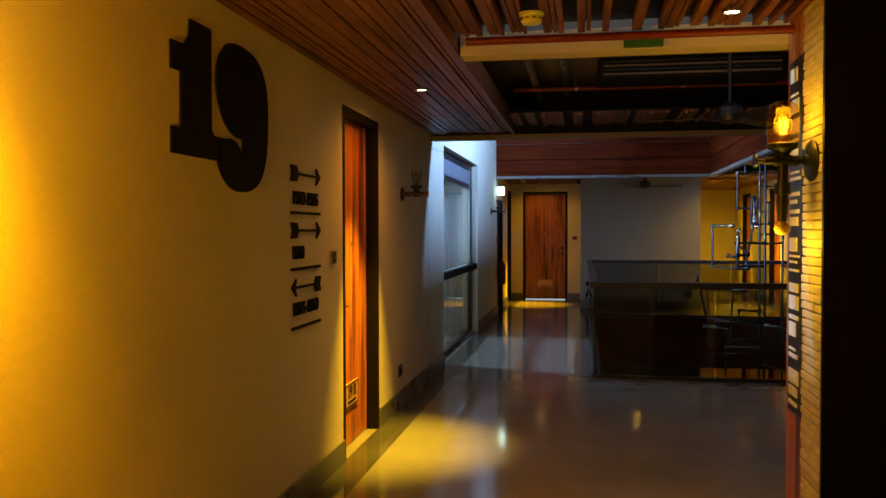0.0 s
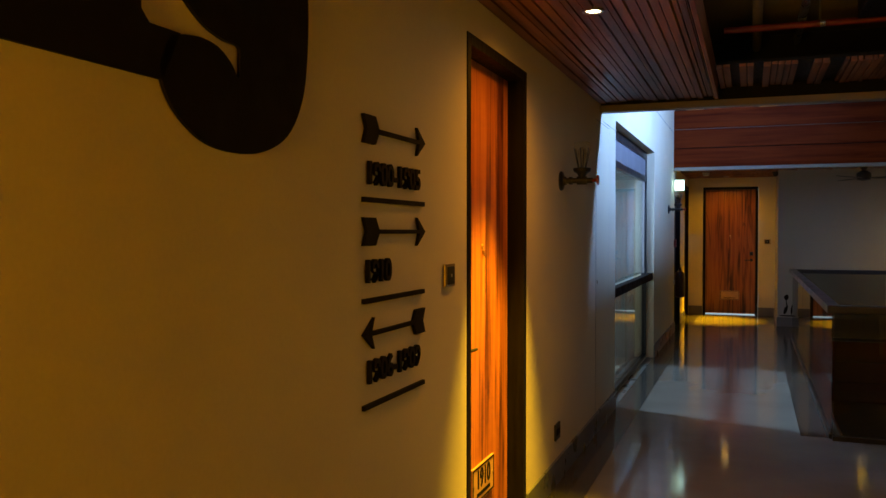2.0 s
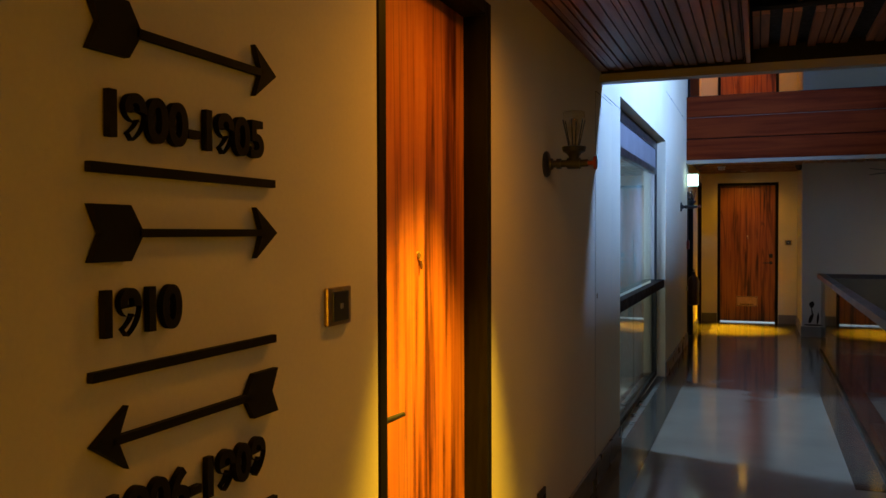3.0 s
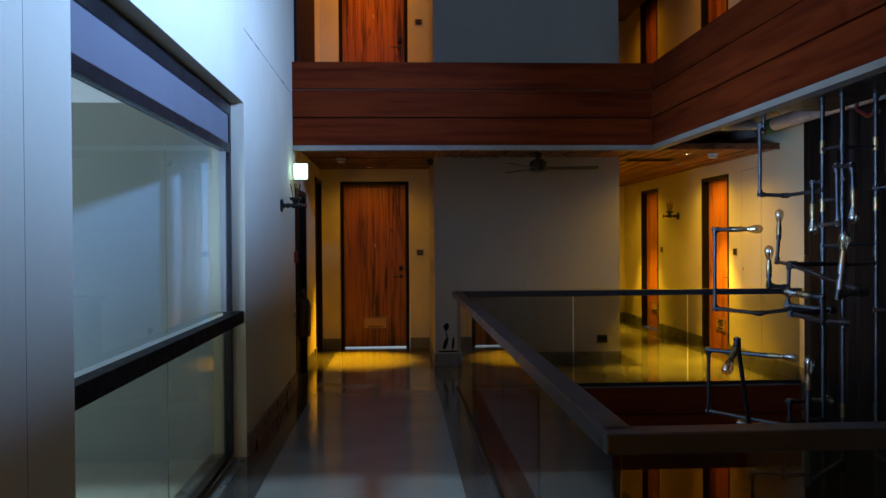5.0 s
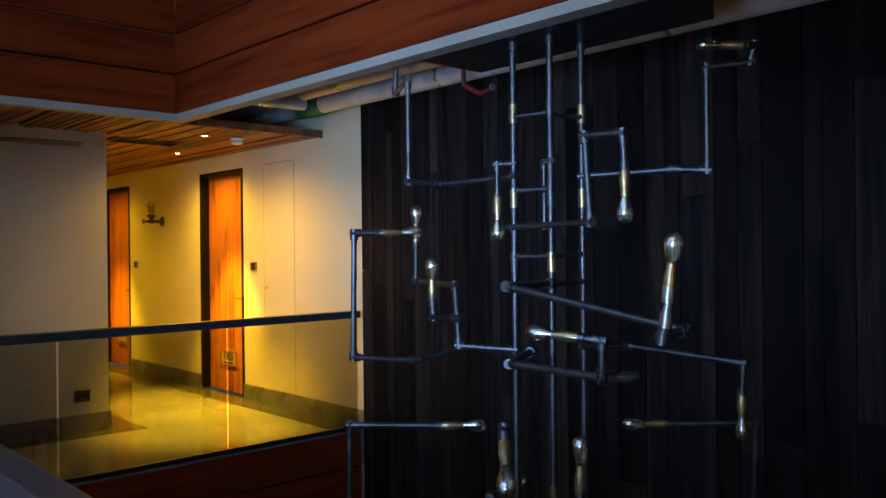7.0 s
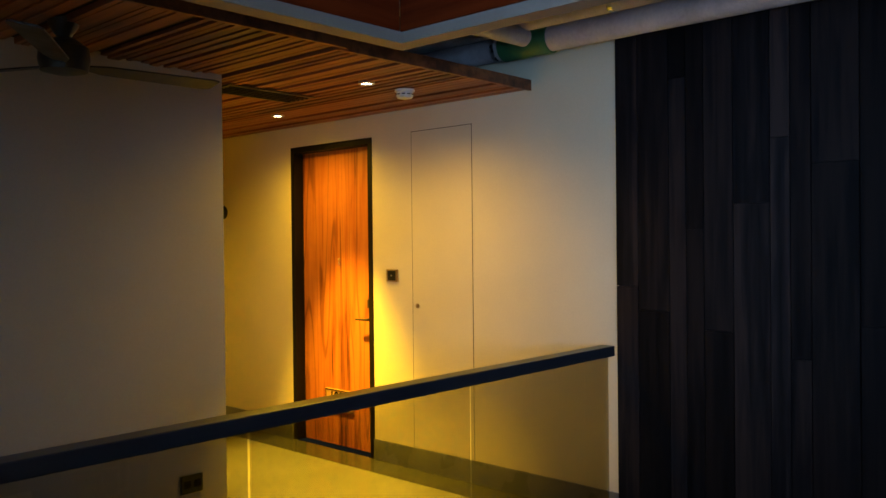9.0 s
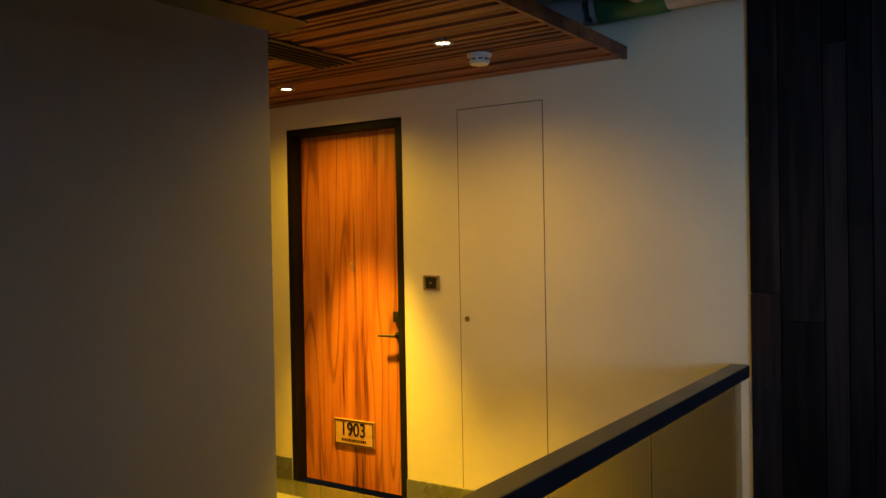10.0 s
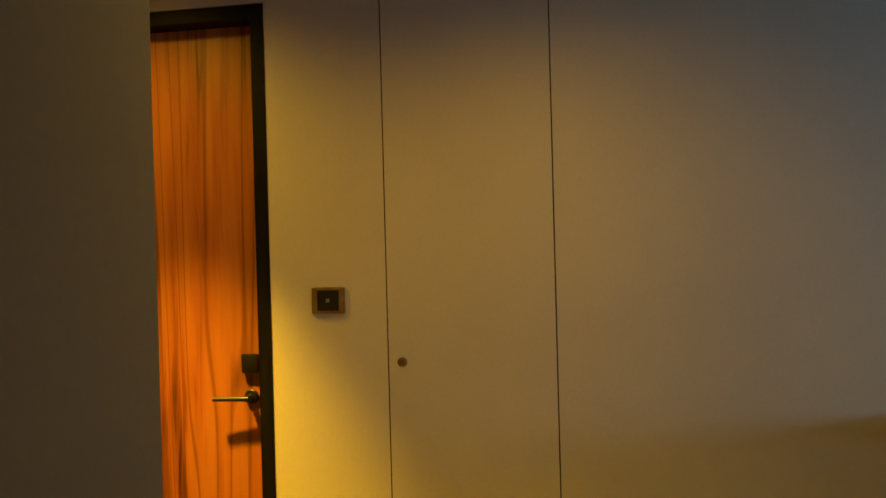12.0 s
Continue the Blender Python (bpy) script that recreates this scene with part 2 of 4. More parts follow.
def bm_lathe(bm, profile, m=None, seg=20):
    """Turn (radius, height) pairs round z."""
    rings = []
    for r, z in profile:
        rings.append([bm.verts.new(((m or Matrix()) @ Vector((r * math.cos(2 * math.pi * k / seg), r * math.sin(2 * math.pi * k / seg), z)))) for k in range(seg)])
    for p, q in zip(rings, rings[1:]):
        for k in range(seg):
            bm.faces.new((p[k], p[(k + 1) % seg], q[(k + 1) % seg], q[k]))
    bm.faces.new(list(reversed(rings[0])))
    bm.faces.new(rings[-1])
    return bm


def mesh_of(name, bm, mat, smooth=False):
    bmesh.ops.recalc_face_normals(bm, faces=bm.faces)
    me = bpy.data.meshes.new(name)
    bm.to_mesh(me)
    bm.free()
    me.materials.append(mat)
    if smooth:
        me.shade_smooth()
        me.set_sharp_from_angle(angle=radians(40))
    return me


def part(name, bm, mat, parent, label="", smooth=False):
    ob = new(name, mesh_of(name, bm, mat, smooth))
    ob.parent = parent
    if label:
        ob["label"] = label
    return ob


def thing(name, m, label, category, group="", kind=""):
    ob = new(name)
    ob.matrix_world = m
    ob.empty_display_size = 0.1
    return tagged(ob, label, category, group, kind)


def solid(name, boxes, mat, label, category, kind="structure", bevel=0.0, group=""):
    bm = bmesh.new()
    for lo, hi in boxes:
        bm_box(bm, lo, hi, bevel)
    return tagged(new(name, mesh_of(name, bm, mat)), label, category, group, kind)


def letters(text, size, depth, mat, name, parent, m, fat=0.0, squeeze=1.0, label=""):
    cu = bpy.data.curves.new(name, "FONT")
    cu.body, cu.size, cu.extrude, cu.offset = text, size, depth, fat
    cu.align_x, cu.align_y = "CENTER", "CENTER"
    tmp = new("text_source", cu)
    bpy.context.view_layer.update()
    me = bpy.data.meshes.new_from_object(tmp.evaluated_get(bpy.context.evaluated_depsgraph_get()))
    bpy.data.objects.remove(tmp)
    me.materials.clear()
    me.materials.append(mat)
    ob = new(name, me)
    if parent:
        ob.parent = parent
    ob.matrix_basis = m @ Matrix.Diagonal((squeeze, 1, 1, 1))
    if label:
        ob["label"] = label
    return ob


def plate_shape(bm, outline, depth, seg=0):
    """A flat outline in x, z, thickened along -y from 0 to -depth."""
    front = [bm.verts.new((x, -depth, z)) for x, z in outline]
    back = [bm.verts.new((x, 0, z)) for x, z in outline]
    bm.faces.new(front)
    bm.faces.new(list(reversed(back)))
    n = len(outline)
    for k in range(n):
        bm.faces.new((front[k], back[k], back[(k + 1) % n], front[(k + 1) % n]))
    bm.normal_update()
    bmesh.ops.triangulate(bm, faces=[f for f in bm.faces if len(f.verts) > 4], ngon_method="EAR_CLIP")
    return bm


def smooth_loop(points, steps=5):
    out = []
    n = len(points)
    for k in range(n):
        p0, p1, p2, p3 = (Vector(points[(k + j) % n]) for j in (-1, 0, 1, 2))
        for s in range(steps):
            t = s / steps
            out.append(tuple(0.5 * (2 * p1 + (p2 - p0) * t + (2 * p0 - 5 * p1 + 4 * p2 - p3) * t * t + (3 * p1 - p0 - 3 * p2 + p3) * t ** 3)))
    return out


def facing(x, y, z, way):
    """Pose of a thing whose front looks along way: local x runs to its right as seen from the front, front is -y."""
    return pose(x, y, z, 0, 0, {"+x": 90, "-x": -90, "-y": 0, "+y": 180}[way])


# ---- large structure ----
YF, YN = 13.13, 6.86
SLAB = 1.80
solid("wall_left", [
    ((-0.25, -4.2, 0), (0, 3.295, 3.0)), ((-0.25, 3.295, 2.40), (0, 4.28, 3.0)), ((-0.25, 4.28, 0), (0, 6.65, 3.0)),
    ((-0.25, 6.65, 0), (0, 7.38, 5.7)), ((-0.25, 7.38, 2.535), (0, 10.52, 5.7)), ((-0.25, 10.52, 0), (0, 13.42, 5.7)),
    ((-0.25, 13.42, 2.12), (0, 14.42, 3.0)), ((-0.25, 14.42, 0), (0, 15.55, 3.0)), ((-0.25, 15.55, 2.4), (0, 16.40, 3.0)), ((-0.25, 16.40, 0), (0, 16.461, 3.0)),
], PLASTER, "cream plaster corridor wall with door and window openings", "wall")
solid("wall_alcove", [((-0.25, 16.461, 0), (0.265, 16.66, 3.0)), ((0.265, 16.461, 2.40), (1.25, 16.66, 3.0)), ((1.25, 16.461, 0), (1.54, 16.66, 3.0))],
      PLASTER, "cream plaster wall at the end of the corridor", "wall")
solid("wall_pier", [((1.54, 14.73, 0), (3.84, 20.2, 3.0))], PIERDIM, "plain grey-white plaster pier between two corridors, its dim light put into the colour", "wall")
solid("wall_end", [((3.84, 20.2, 0), (XR, 20.4, 3.0))], PLASTER, "cream plaster wall closing the side corridor", "wall")
solid("wall_right", [
    ((XR, 4.77, 0), (XR + 0.25, 15.20, 3.0)), ((XR, 15.20, 2.40), (XR + 0.25, 16.18, 3.0)), ((XR, 16.18, 0), (XR + 0.25, 18.16, 3.0)),
    ((XR, 18.16, 2.40), (XR + 0.25, 19.14, 3.0)), ((XR, 19.14, 0), (XR + 0.25, 20.4, 3.0)),
], PLASTER, "cream plaster corridor wall with guest-room doors", "wall")
for k, dz in (("upper", STOREY), ("lower", -STOREY)):
    solid(f"wall_{k}_storey", [
        ((-0.25, 13.42, dz), (0, 16.461, dz + 3.0)), ((-0.25, 16.461, dz), (0.265, 16.66, dz + 3.0)), ((0.265, 16.461, dz + 2.4), (1.25, 16.66, dz + 3.0)),
        ((1.25, 16.461, dz), (1.54, 16.66, dz + 3.0)), ((3.84, 20.2, dz), (XR, 20.4, dz + 3.0)),
        ((XR, 13.13, dz), (XR + 0.25, 15.20, dz + 3.0)), ((XR, 15.20, dz + 2.4), (XR + 0.25, 16.18, dz + 3.0)), ((XR, 16.18, dz), (XR + 0.25, 18.16, dz + 3.0)),
        ((XR, 18.16, dz + 2.40), (XR + 0.25, 19.14, dz + 3.0)), ((XR, 19.14, dz), (XR + 0.25, 20.4, dz + 3.0)),
    ], PLASTER, f"cream plaster walls of the {k} storey, its dim light put into the colour", "wall")
    solid(f"wall_pier_{k}", [((1.54, 14.73, dz), (3.84, 20.2, dz + 3.0))], PIERDIM, f"plain grey-white plaster pier of the {k} storey, its dim light put into the colour", "wall")
# walls that only close the place
solid("wall_closing", [((-0.25, -4.4, 0), (XR + 0.25, -4.2, 3.0)), ((XR, 4.77, STOREY), (XR + 0.25, 7.20, 5.7)), ((XR, 7.20, STOREY), (XR + 0.25, 7.60, 3.50)), ((XR, 7.20, 4.46), (XR + 0.25, 7.60, 5.7)), ((XR, 7.60, STOREY), (XR + 0.25, 13.13, 5.7)), ((-0.25, 4.5, STOREY), (0, 6.65, 5.7)), ((-0.25, 4.3, STOREY), (XR + 0.25, 4.5, 5.7)),
                       ((-0.25, 4.3, -STOREY), (0, 13.42, -0.35)), ((-0.25, 4.1, -STOREY), (XR + 0.25, 4.3, -0.35))],
      PLASTER, "plain plaster walls closing the atrium", "wall")
# unseen ceiling, added to shut out the sky; dark so little light bounces
solid("ceiling_unseen", [((-0.25, 4.3, 5.7), (XR + 0.25, 20.4, 5.85))],
      CONCRETE, "unseen ceiling added over the atrium, dark to hold down bounced light", "ceiling")
# floor slabs: ours, the upper one and the lower one
for k, z0 in (("floor", 0.0), ("floor_upper", STOREY)):
    near = YN if z0 == 0 else 6.65
    far = YF if z0 == 0 else 13.26
    boxes = [((-0.25, -4.4 if z0 == 0 else 4.3, z0 - 0.30), (XR, near - 0.03, z0)), ((-0.25, far + 0.03, z0 - 0.30), (XR, 20.4, z0))]
    boxes += [((-0.05, near - 0.03, z0 - 0.30), (SLAB - 0.03, far + 0.03, z0))] if z0 == 0 else [((3.83, near - 0.03, z0 - 0.30), (XR, far + 0.03, z0))]
    solid(k, boxes, FLOOR if z0 == 0 else CONCRETE, "polished grey stone floor, glossy" if z0 == 0 else "raw concrete slab of the upper storey, its dim light put into the colour", "floor")
solid("floor_lower", [((-0.25, 4.1, -STOREY - 0.3), (XR + 0.25, 20.4, -STOREY))], FLOOR, "polished grey floor of the lower storey, its dim light put into the colour", "floor")
# darker bands let into the floor
solid("floor_band", [((0.0, -4.2, 0), (0.215, 16.46, 0.003)), ((1.487, YN, 0), (1.70, 14.73, 0.003)), ((0.215, 16.2, 0), (1.54, 16.46, 0.003)),
                     ((5.17, YF, 0), (XR, 20.2, 0.003)), ((3.84, 14.50, 0), (4.08, 20.2, 0.003)), ((1.70, 14.50, 0), (3.84, 14.73, 0.003))],
      BAND, "dark grey stone border bands in the floor", "floor band")
BASE_H = 0.155
solid("baseboard", [((0, -4.2, 0.003), (0.014, 3.292, BASE_H)), ((0, 4.283, 0.003), (0.014, 7.38, BASE_H)), ((0, 10.52, 0.003), (0.014, 13.42, BASE_H)), ((0, 14.42, 0.003), (0.014, 15.55, BASE_H)),
                    ((0.014, 16.447, 0.003), (0.262, 16.461, BASE_H)), ((1.253, 16.447, 0.003), (1.526, 16.461, BASE_H)), ((1.526, 14.716, 0.003), (1.54, 16.447, BASE_H)),
                    ((1.54, 14.716, 0.003), (3.854, 14.73, BASE_H)), ((3.84, 14.73, 0.003), (3.854, 20.186, BASE_H)), ((3.84, 20.186, 0.003), (XR, 20.2, BASE_H)),
                    ((XR - 0.014, YF, 0.003), (XR, 15.197, BASE_H)), ((XR - 0.014, 16.183, 0.003), (XR, 18.157, BASE_H)), ((XR - 0.014, 19.143, 0.003), (XR, 20.186, BASE_H))],
      STONE, "dark grey stone skirting along the walls", "baseboard")
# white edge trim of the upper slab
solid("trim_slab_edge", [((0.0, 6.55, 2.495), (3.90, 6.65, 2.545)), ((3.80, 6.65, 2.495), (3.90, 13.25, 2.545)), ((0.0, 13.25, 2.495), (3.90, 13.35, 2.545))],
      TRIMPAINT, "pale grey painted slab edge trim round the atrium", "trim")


def fascia(name, a, b, way, z_low, label):
    """Three lapped boards along a straight run from a to b, facing way."""
    root = thing(name, Matrix(), label, "fascia", kind="structure")
    (x0, y0), (x1, y1) = a, b
    for k in range(3):
        bm = bmesh.new()
        z0 = z_low + k * 0.293
        step = 0.006 * (k % 2)
        lo, hi = [x0, y0, z0], [x1, y1, z0 + 0.281]
        if way in "+x-x":
            s = 1 if way == "+x" else -1
            lo[0], hi[0] = sorted((x0 + s * step, x0 - s * 0.03))
        else:
            s = 1 if way == "+y" else -1
            lo[1], hi[1] = sorted((y0 + s * step, y0 - s * 0.03))
        bm_box(bm, lo, hi, 0.004)
        part("board", bm, FASCIA, root)
    bm = bmesh.new()
    lo, hi = [x0, y0, z_low], [x1, y1, z_low + 0.875]
    if way in "+x-x":
        lo[0], hi[0] = sorted((x0 - s * 0.032, x0 - s * 0.06))
    else:
        lo[1], hi[1] = sorted((y0 - s * 0.032, y0 - s * 0.06))
    bm_box(bm, lo, hi)
    part("backing", bm, FRAMEWOOD, root)
    return root


fascia("fascia_far", (0.0, 13.26), (3.80, 13.26), "-y", 2.548, "reddish-brown lapped timber boards over the slab edge")
fascia("fascia_right", (3.80, 6.65), (3.80, 13.26), "-x", 2.548, "reddish-brown lapped timber boards over the slab edge")
fascia("fascia_near", (0.0, 6.65), (3.80, 6.65), "+y", 2.548, "reddish-brown lapped timber boards over the slab edge")
fascia("fascia_void_far", (SLAB, YF), (XR - 0.06, YF), "-y", -0.885, "dark brown lapped timber boards below the floor edge")
fascia("fascia_void_left", (SLAB, YN), (SLAB, YF), "+x", -0.885, "dark brown lapped timber boards below the floor edge")
fascia("fascia_void_near", (SLAB, YN), (XR - 0.06, YN), "+y", -0.885, "dark brown lapped timber boards below the floor edge")

# ---- things: doors ----


PLATE = material("bronze_plate", (0.50, 0.27, 0.11), 0.4, 0.1, spread=0.12, scale=12, bump=0.02)


def door(name, m, label, number="", mirror=False, gap=0.006):
    """A guest-room door: lining round the opening, veneered leaf set back, plate, lever, lock and peephole. Local x 0 to 0.98."""
    w, h, d = 0.979, 2.397, 0.13
    root = thing(name, m, label, "door", "guest-room doors", "structure")
    bm = bmesh.new()
    bm_box(bm, (0.003, -0.004, 0.003), (0.048, d, h), 0.002)
    bm_box(bm, (w - 0.048, -0.004, 0.003), (w, d, h), 0.002)
    bm_box(bm, (0.048, -0.004, h - 0.048), (w - 0.048, d, h), 0.002)
    part("frame", bm, FRAMEWOOD, root, "near-black timber door lining")
    bm = bmesh.new()
    bm_box(bm, (0.044, 0.088, gap), (w - 0.044, d - 0.002, h - 0.044), 0.002)
    leaf = part("leaf", bm, TEAK, root, "orange-brown veneered door leaf with streaky grain")
    s = -1 if mirror else 1
    hx = w - 0.115 if not mirror else 0.115
    bm = bmesh.new()
    bm_lathe(bm, [(0.026, 0), (0.027, 0.006), (0.022, 0.012), (0.011, 0.014), (0.010, 0.05)], Matrix.Translation((hx, 0.088, 1.03)) @ pose(0, 0, 0, 90))
    bm_tube(bm, (hx + 0.008 * s, 0.041, 1.03), (hx - 0.125 * s, 0.034, 1.028), 0.0095, 0.007)
    part("lever_handle", bm, BLACK, root, "black lever handle", True)
    bm = bmesh.new()
    bm_box(bm, (hx - 0.03, 0.066, 1.115), (hx + 0.03, 0.088, 1.185), 0.008)
    part("lock", bm, BLACK, root, "black card lock", True)
    bm = bmesh.new()
    bm_lathe(bm, [(0.013, 0), (0.013, 0.004), (0.006, 0.006), (0.006, 0.003)], Matrix.Translation((w / 2, 0.088, 1.485)) @ pose(0, 0, 0, 90), 14)
    bm_tube(bm, (w / 2 + 0.004, 0.082, 1.468), (w / 2 + 0.010, 0.080, 1.440), 0.006, 0.004, 8)
    part("peephole", bm, BRASS, root, "small brass peephole with hook", True)
    bm = bmesh.new()
    cx, cz = w / 2 - 0.005, 0.365
    bm_box(bm, (cx - 0.172, 0.078, cz - 0.088), (cx + 0.172, 0.088, cz + 0.088), 0.003)
    plate = part("number_plate", bm, PLATE, root, "brass room number plate")
    bm = bmesh.new()
    for lo, hi in (((-0.166, -0.082), (0.166, -0.075)), ((-0.166, 0.075), (0.166, 0.082)), ((-0.166, -0.075), (-0.159, 0.075)), ((0.159, -0.075), (0.166, 0.075))):
        bm_box(bm, (cx + lo[0], 0.0755, cz + lo[1]), (cx + hi[0], 0.078, cz + hi[1]))
    part("border", bm, BLACKPAINT, plate)
    if number:
        letters(number, 0.128, 0.002, BLACKPAINT, "number", plate, pose(cx - 0.005, 0.076, cz + 0.018, 90), 0.001, 0.85)
    bm = bmesh.new()
    rng = random.Random(7)
    x = cx - 0.105
    while x < cx + 0.10:
        ww = rng.uniform(0.006, 0.016)
        bm_box(bm, (x, 0.0758, cz - 0.060), (x + ww, 0.078, cz - 0.042))
        x += ww + 0.005
    part("small_print", bm, BLACKPAINT, plate)
    for sx in (-0.148, 0.148):
        bm = bmesh.new()
        bm_lathe(bm, [(0.007, 0), (0.007, 0.002), (0.003, 0.004)], Matrix.Translation((cx + sx, 0.078, cz)) @ pose(0, 0, 0, 90), 10)
        part("screw", bm, BRASS, plate)
    return root


DOOR_LABEL = "closed orange-brown veneered guest-room door in a black lining"
door("door_1910", facing(0, 3.2985, 0, "+x"), DOOR_LABEL + ", plate 1910", "1910", mirror=True)
door("door_1903", facing(XR, 16.1785, 0, "-x"), DOOR_LABEL + ", plate 1903", "1903")
door("door_side_corridor", facing(XR, 19.1385, 0, "-x"), DOOR_LABEL + " down the side corridor")
door("door_far", facing(0.268, 16.461, 0, "-y"), DOOR_LABEL + " with light under it", gap=0.022)
for dz in (STOREY, -STOREY):
    side = "upper" if dz > 0 else "lower"
    door("door_far_" + side, facing(0.268, 16.461, dz, "-y"), DOOR_LABEL + " on the " + side + " storey, its dim light put into the colour")
    door("door_right_" + side, facing(XR, 16.1785, dz, "-x"), DOOR_LABEL + " on the " + side + " storey, its dim light put into the colour")
    door("door_side_" + side, facing(XR, 19.1385, dz, "-x"), DOOR_LABEL + " along the " + side + " corridor")
# dark service door and a linen door in the left wall
side = thing("door_service", facing(0, 13.423, 0, "+x"), "dark stained service door in the corridor wall", "door", kind="structure")
bm = bmesh.new()
bm_box(bm, (0.003, -0.012, 0.003), (0.06, 0.14, 2.117), 0.003)
bm_box(bm, (0.934, -0.012, 0.003), (0.994, 0.14, 2.117), 0.003)
bm_box(bm, (0.06, -0.012, 2.06), (0.934, 0.14, 2.117), 0.003)
part("frame", bm, FRAMEWOOD, side)
bm = bmesh.new()
bm_box(bm, (0.063, 0.06, 0.008), (0.931, 0.11, 2.057), 0.003)
part("leaf", bm, FRAMEWOOD, side, "dark stained door leaf")
bm = bmesh.new()
bm_box(bm, (0.10, 0.03, 1.0), (0.13, 0.06, 1.25), 0.006)
part("pull_handle", bm, STEEL, side)
lin = thing("door_linen", facing(0, 15.553, 0, "+x"), "dark framed flush door in the corridor wall", "door", kind="structure")
bm = bmesh.new()
bm_box(bm, (0.003, -0.012, 0.003), (0.05, 0.14, 2.397), 0.003)
bm_box(bm, (0.795, -0.012, 0.003), (0.844, 0.14, 2.397), 0.003)
bm_box(bm, (0.05, -0.012, 2.35), (0.795, 0.14, 2.397), 0.003)
part("frame", bm, FRAMEWOOD, lin)
bm = bmesh.new()
bm_box(bm, (0.053, 0.07, 0.008), (0.792, 0.12, 2.347), 0.003)
part("leaf", bm, TEAK, lin)

# ---- the large window and what lies outside ----
win = thing("window_1", Matrix.Translation((0, 7.38, 0)), "tall dark-framed corridor window with a blind box above", "window", kind="structure")
W0, W1, GX = 0.004, 3.136, -0.12
for nm, lo, hi, mt, lb in (
    ("frame_top", (GX - 0.03, W0, 2.44), (GX + 0.03, W1, 2.531), BLACK, ""), ("transom", (GX - 0.03, W0, 2.175), (GX + 0.03, W1, 2.238), BLACK, ""),
    ("blind_box", (GX - 0.02, W0 + 0.003, 2.24), (GX + 0.02, W1 - 0.003, 2.438), BLINDGREY, "pale grey panel over the panes"),
    ("handrail", (-0.085, W0, 0.965), (-0.012, W1, 1.05), BLACKPAINT, "black handrail"),
    ("frame_bottom", (GX - 0.03, W0, 0.004), (GX + 0.03, W1, 0.05), BLACK, ""),
    ("frame_side", (GX - 0.03, W1 - 0.05, 0.05), (GX + 0.03, W1 - 0.003, 2.44), BLACK, ""), ("frame_side", (GX - 0.03, W0 + 0.003, 0.05), (GX + 0.03, W0 + 0.05, 2.44), BLACK, ""),
    ("mullion", (GX - 0.02, W1 - 0.155, 1.058), (GX + 0.02, W1 - 0.13, 2.173), TRIMPAINT, ""),
):
    bm = bmesh.new()
    bm_box(bm, lo, hi, 0.004)
    part(nm, bm, mt, win, lb)
for z0, z1, mt in ((1.057, 2.173, PANE), (0.052, 0.963, WGLASS)):
    for a, b in ((W0 + 0.052, 1.56), (1.566, W1 - 0.052)):
        bm = bmesh.new()
        bm_box(bm, (GX - 0.006, a, z0), (GX + 0.006, b, z1))
        p = part("pane", bm, mt, win)
        p.visible_shadow = False
solid("wall_outside", [((-30.0, 10.62, -1.0), (-0.252, 10.85, 2.55)), ((-0.30, 10.525, -1.0), (-0.252, 10.62, 2.55))], OUTWALL, "grey-green rendered wall outside the window", "wall")
solid("ledge_outside", [((-30.0, -20.0, -0.19), (-0.252, 10.62, -0.04))], LEDGE, "pale ledge roof outside the window", "ledge")
solid("window_sill", [((-0.25, 7.383, 0.0), (-0.152, 10.517, 0.03)), ((-0.088, 7.383, 0.0), (0.0, 10.517, 0.002))], STONE, "dark stone sill under the window", "sill")

# ---- glass balustrade round the void ----


def balustrade(name, a, b, label, n):
    (x0, y0), (x1, y1) = a, b
    root = thing(name, pose(x0, y0, 0, 0, 0, math.degrees(math.atan2(y1 - y0, x1 - x0))), label, "balustrade", "balustrades round the void", "structure")
    ln = math.hypot(x1 - x0, y1 - y0)
    bm = bmesh.new()
    bm_box(bm, (-0.045, -0.045, 0.952), (ln, 0.045, 1.012), 0.006)
    part("handrail", bm, RAIL, root, "black metal handrail")
    bm = bmesh.new()
    bm_box(bm, (0, -0.02, 0.0), (ln, 0.02, 0.035), 0.003)
    part("base_channel", bm, BLACK, root)
    for k in range(n):
        bm = bmesh.new()
        bm_box(bm, (ln * k / n + 0.008, -0.005, 0.037), (ln * (k + 1) / n - 0.008, 0.005, 0.95))
        part("glass_panel", bm, GLASS, root, "smoked glass panel")
    return root


RAIL = material("handrail_metal", (0.022, 0.023, 0.027), 0.38, 0.0, spread=0.02, scale=2, bump=0.0, gloss=0.6)
balustrade("balustrade_left", (1.70, 6.835), (1.70, 13.125), "smoked glass balustrade with black handrail along the void", 5)
balustrade("balustrade_far", (1.70, 13.17), (XR - 0.05, 13.17), "smoked glass balustrade with black handrail at the end of the void", 3)
balustrade("balustrade_near", (1.70, 6.79), (XR - 0.05, 6.79), "smoked glass balustrade with black handrail facing the lobby", 3)

# ---- timber ceilings ----


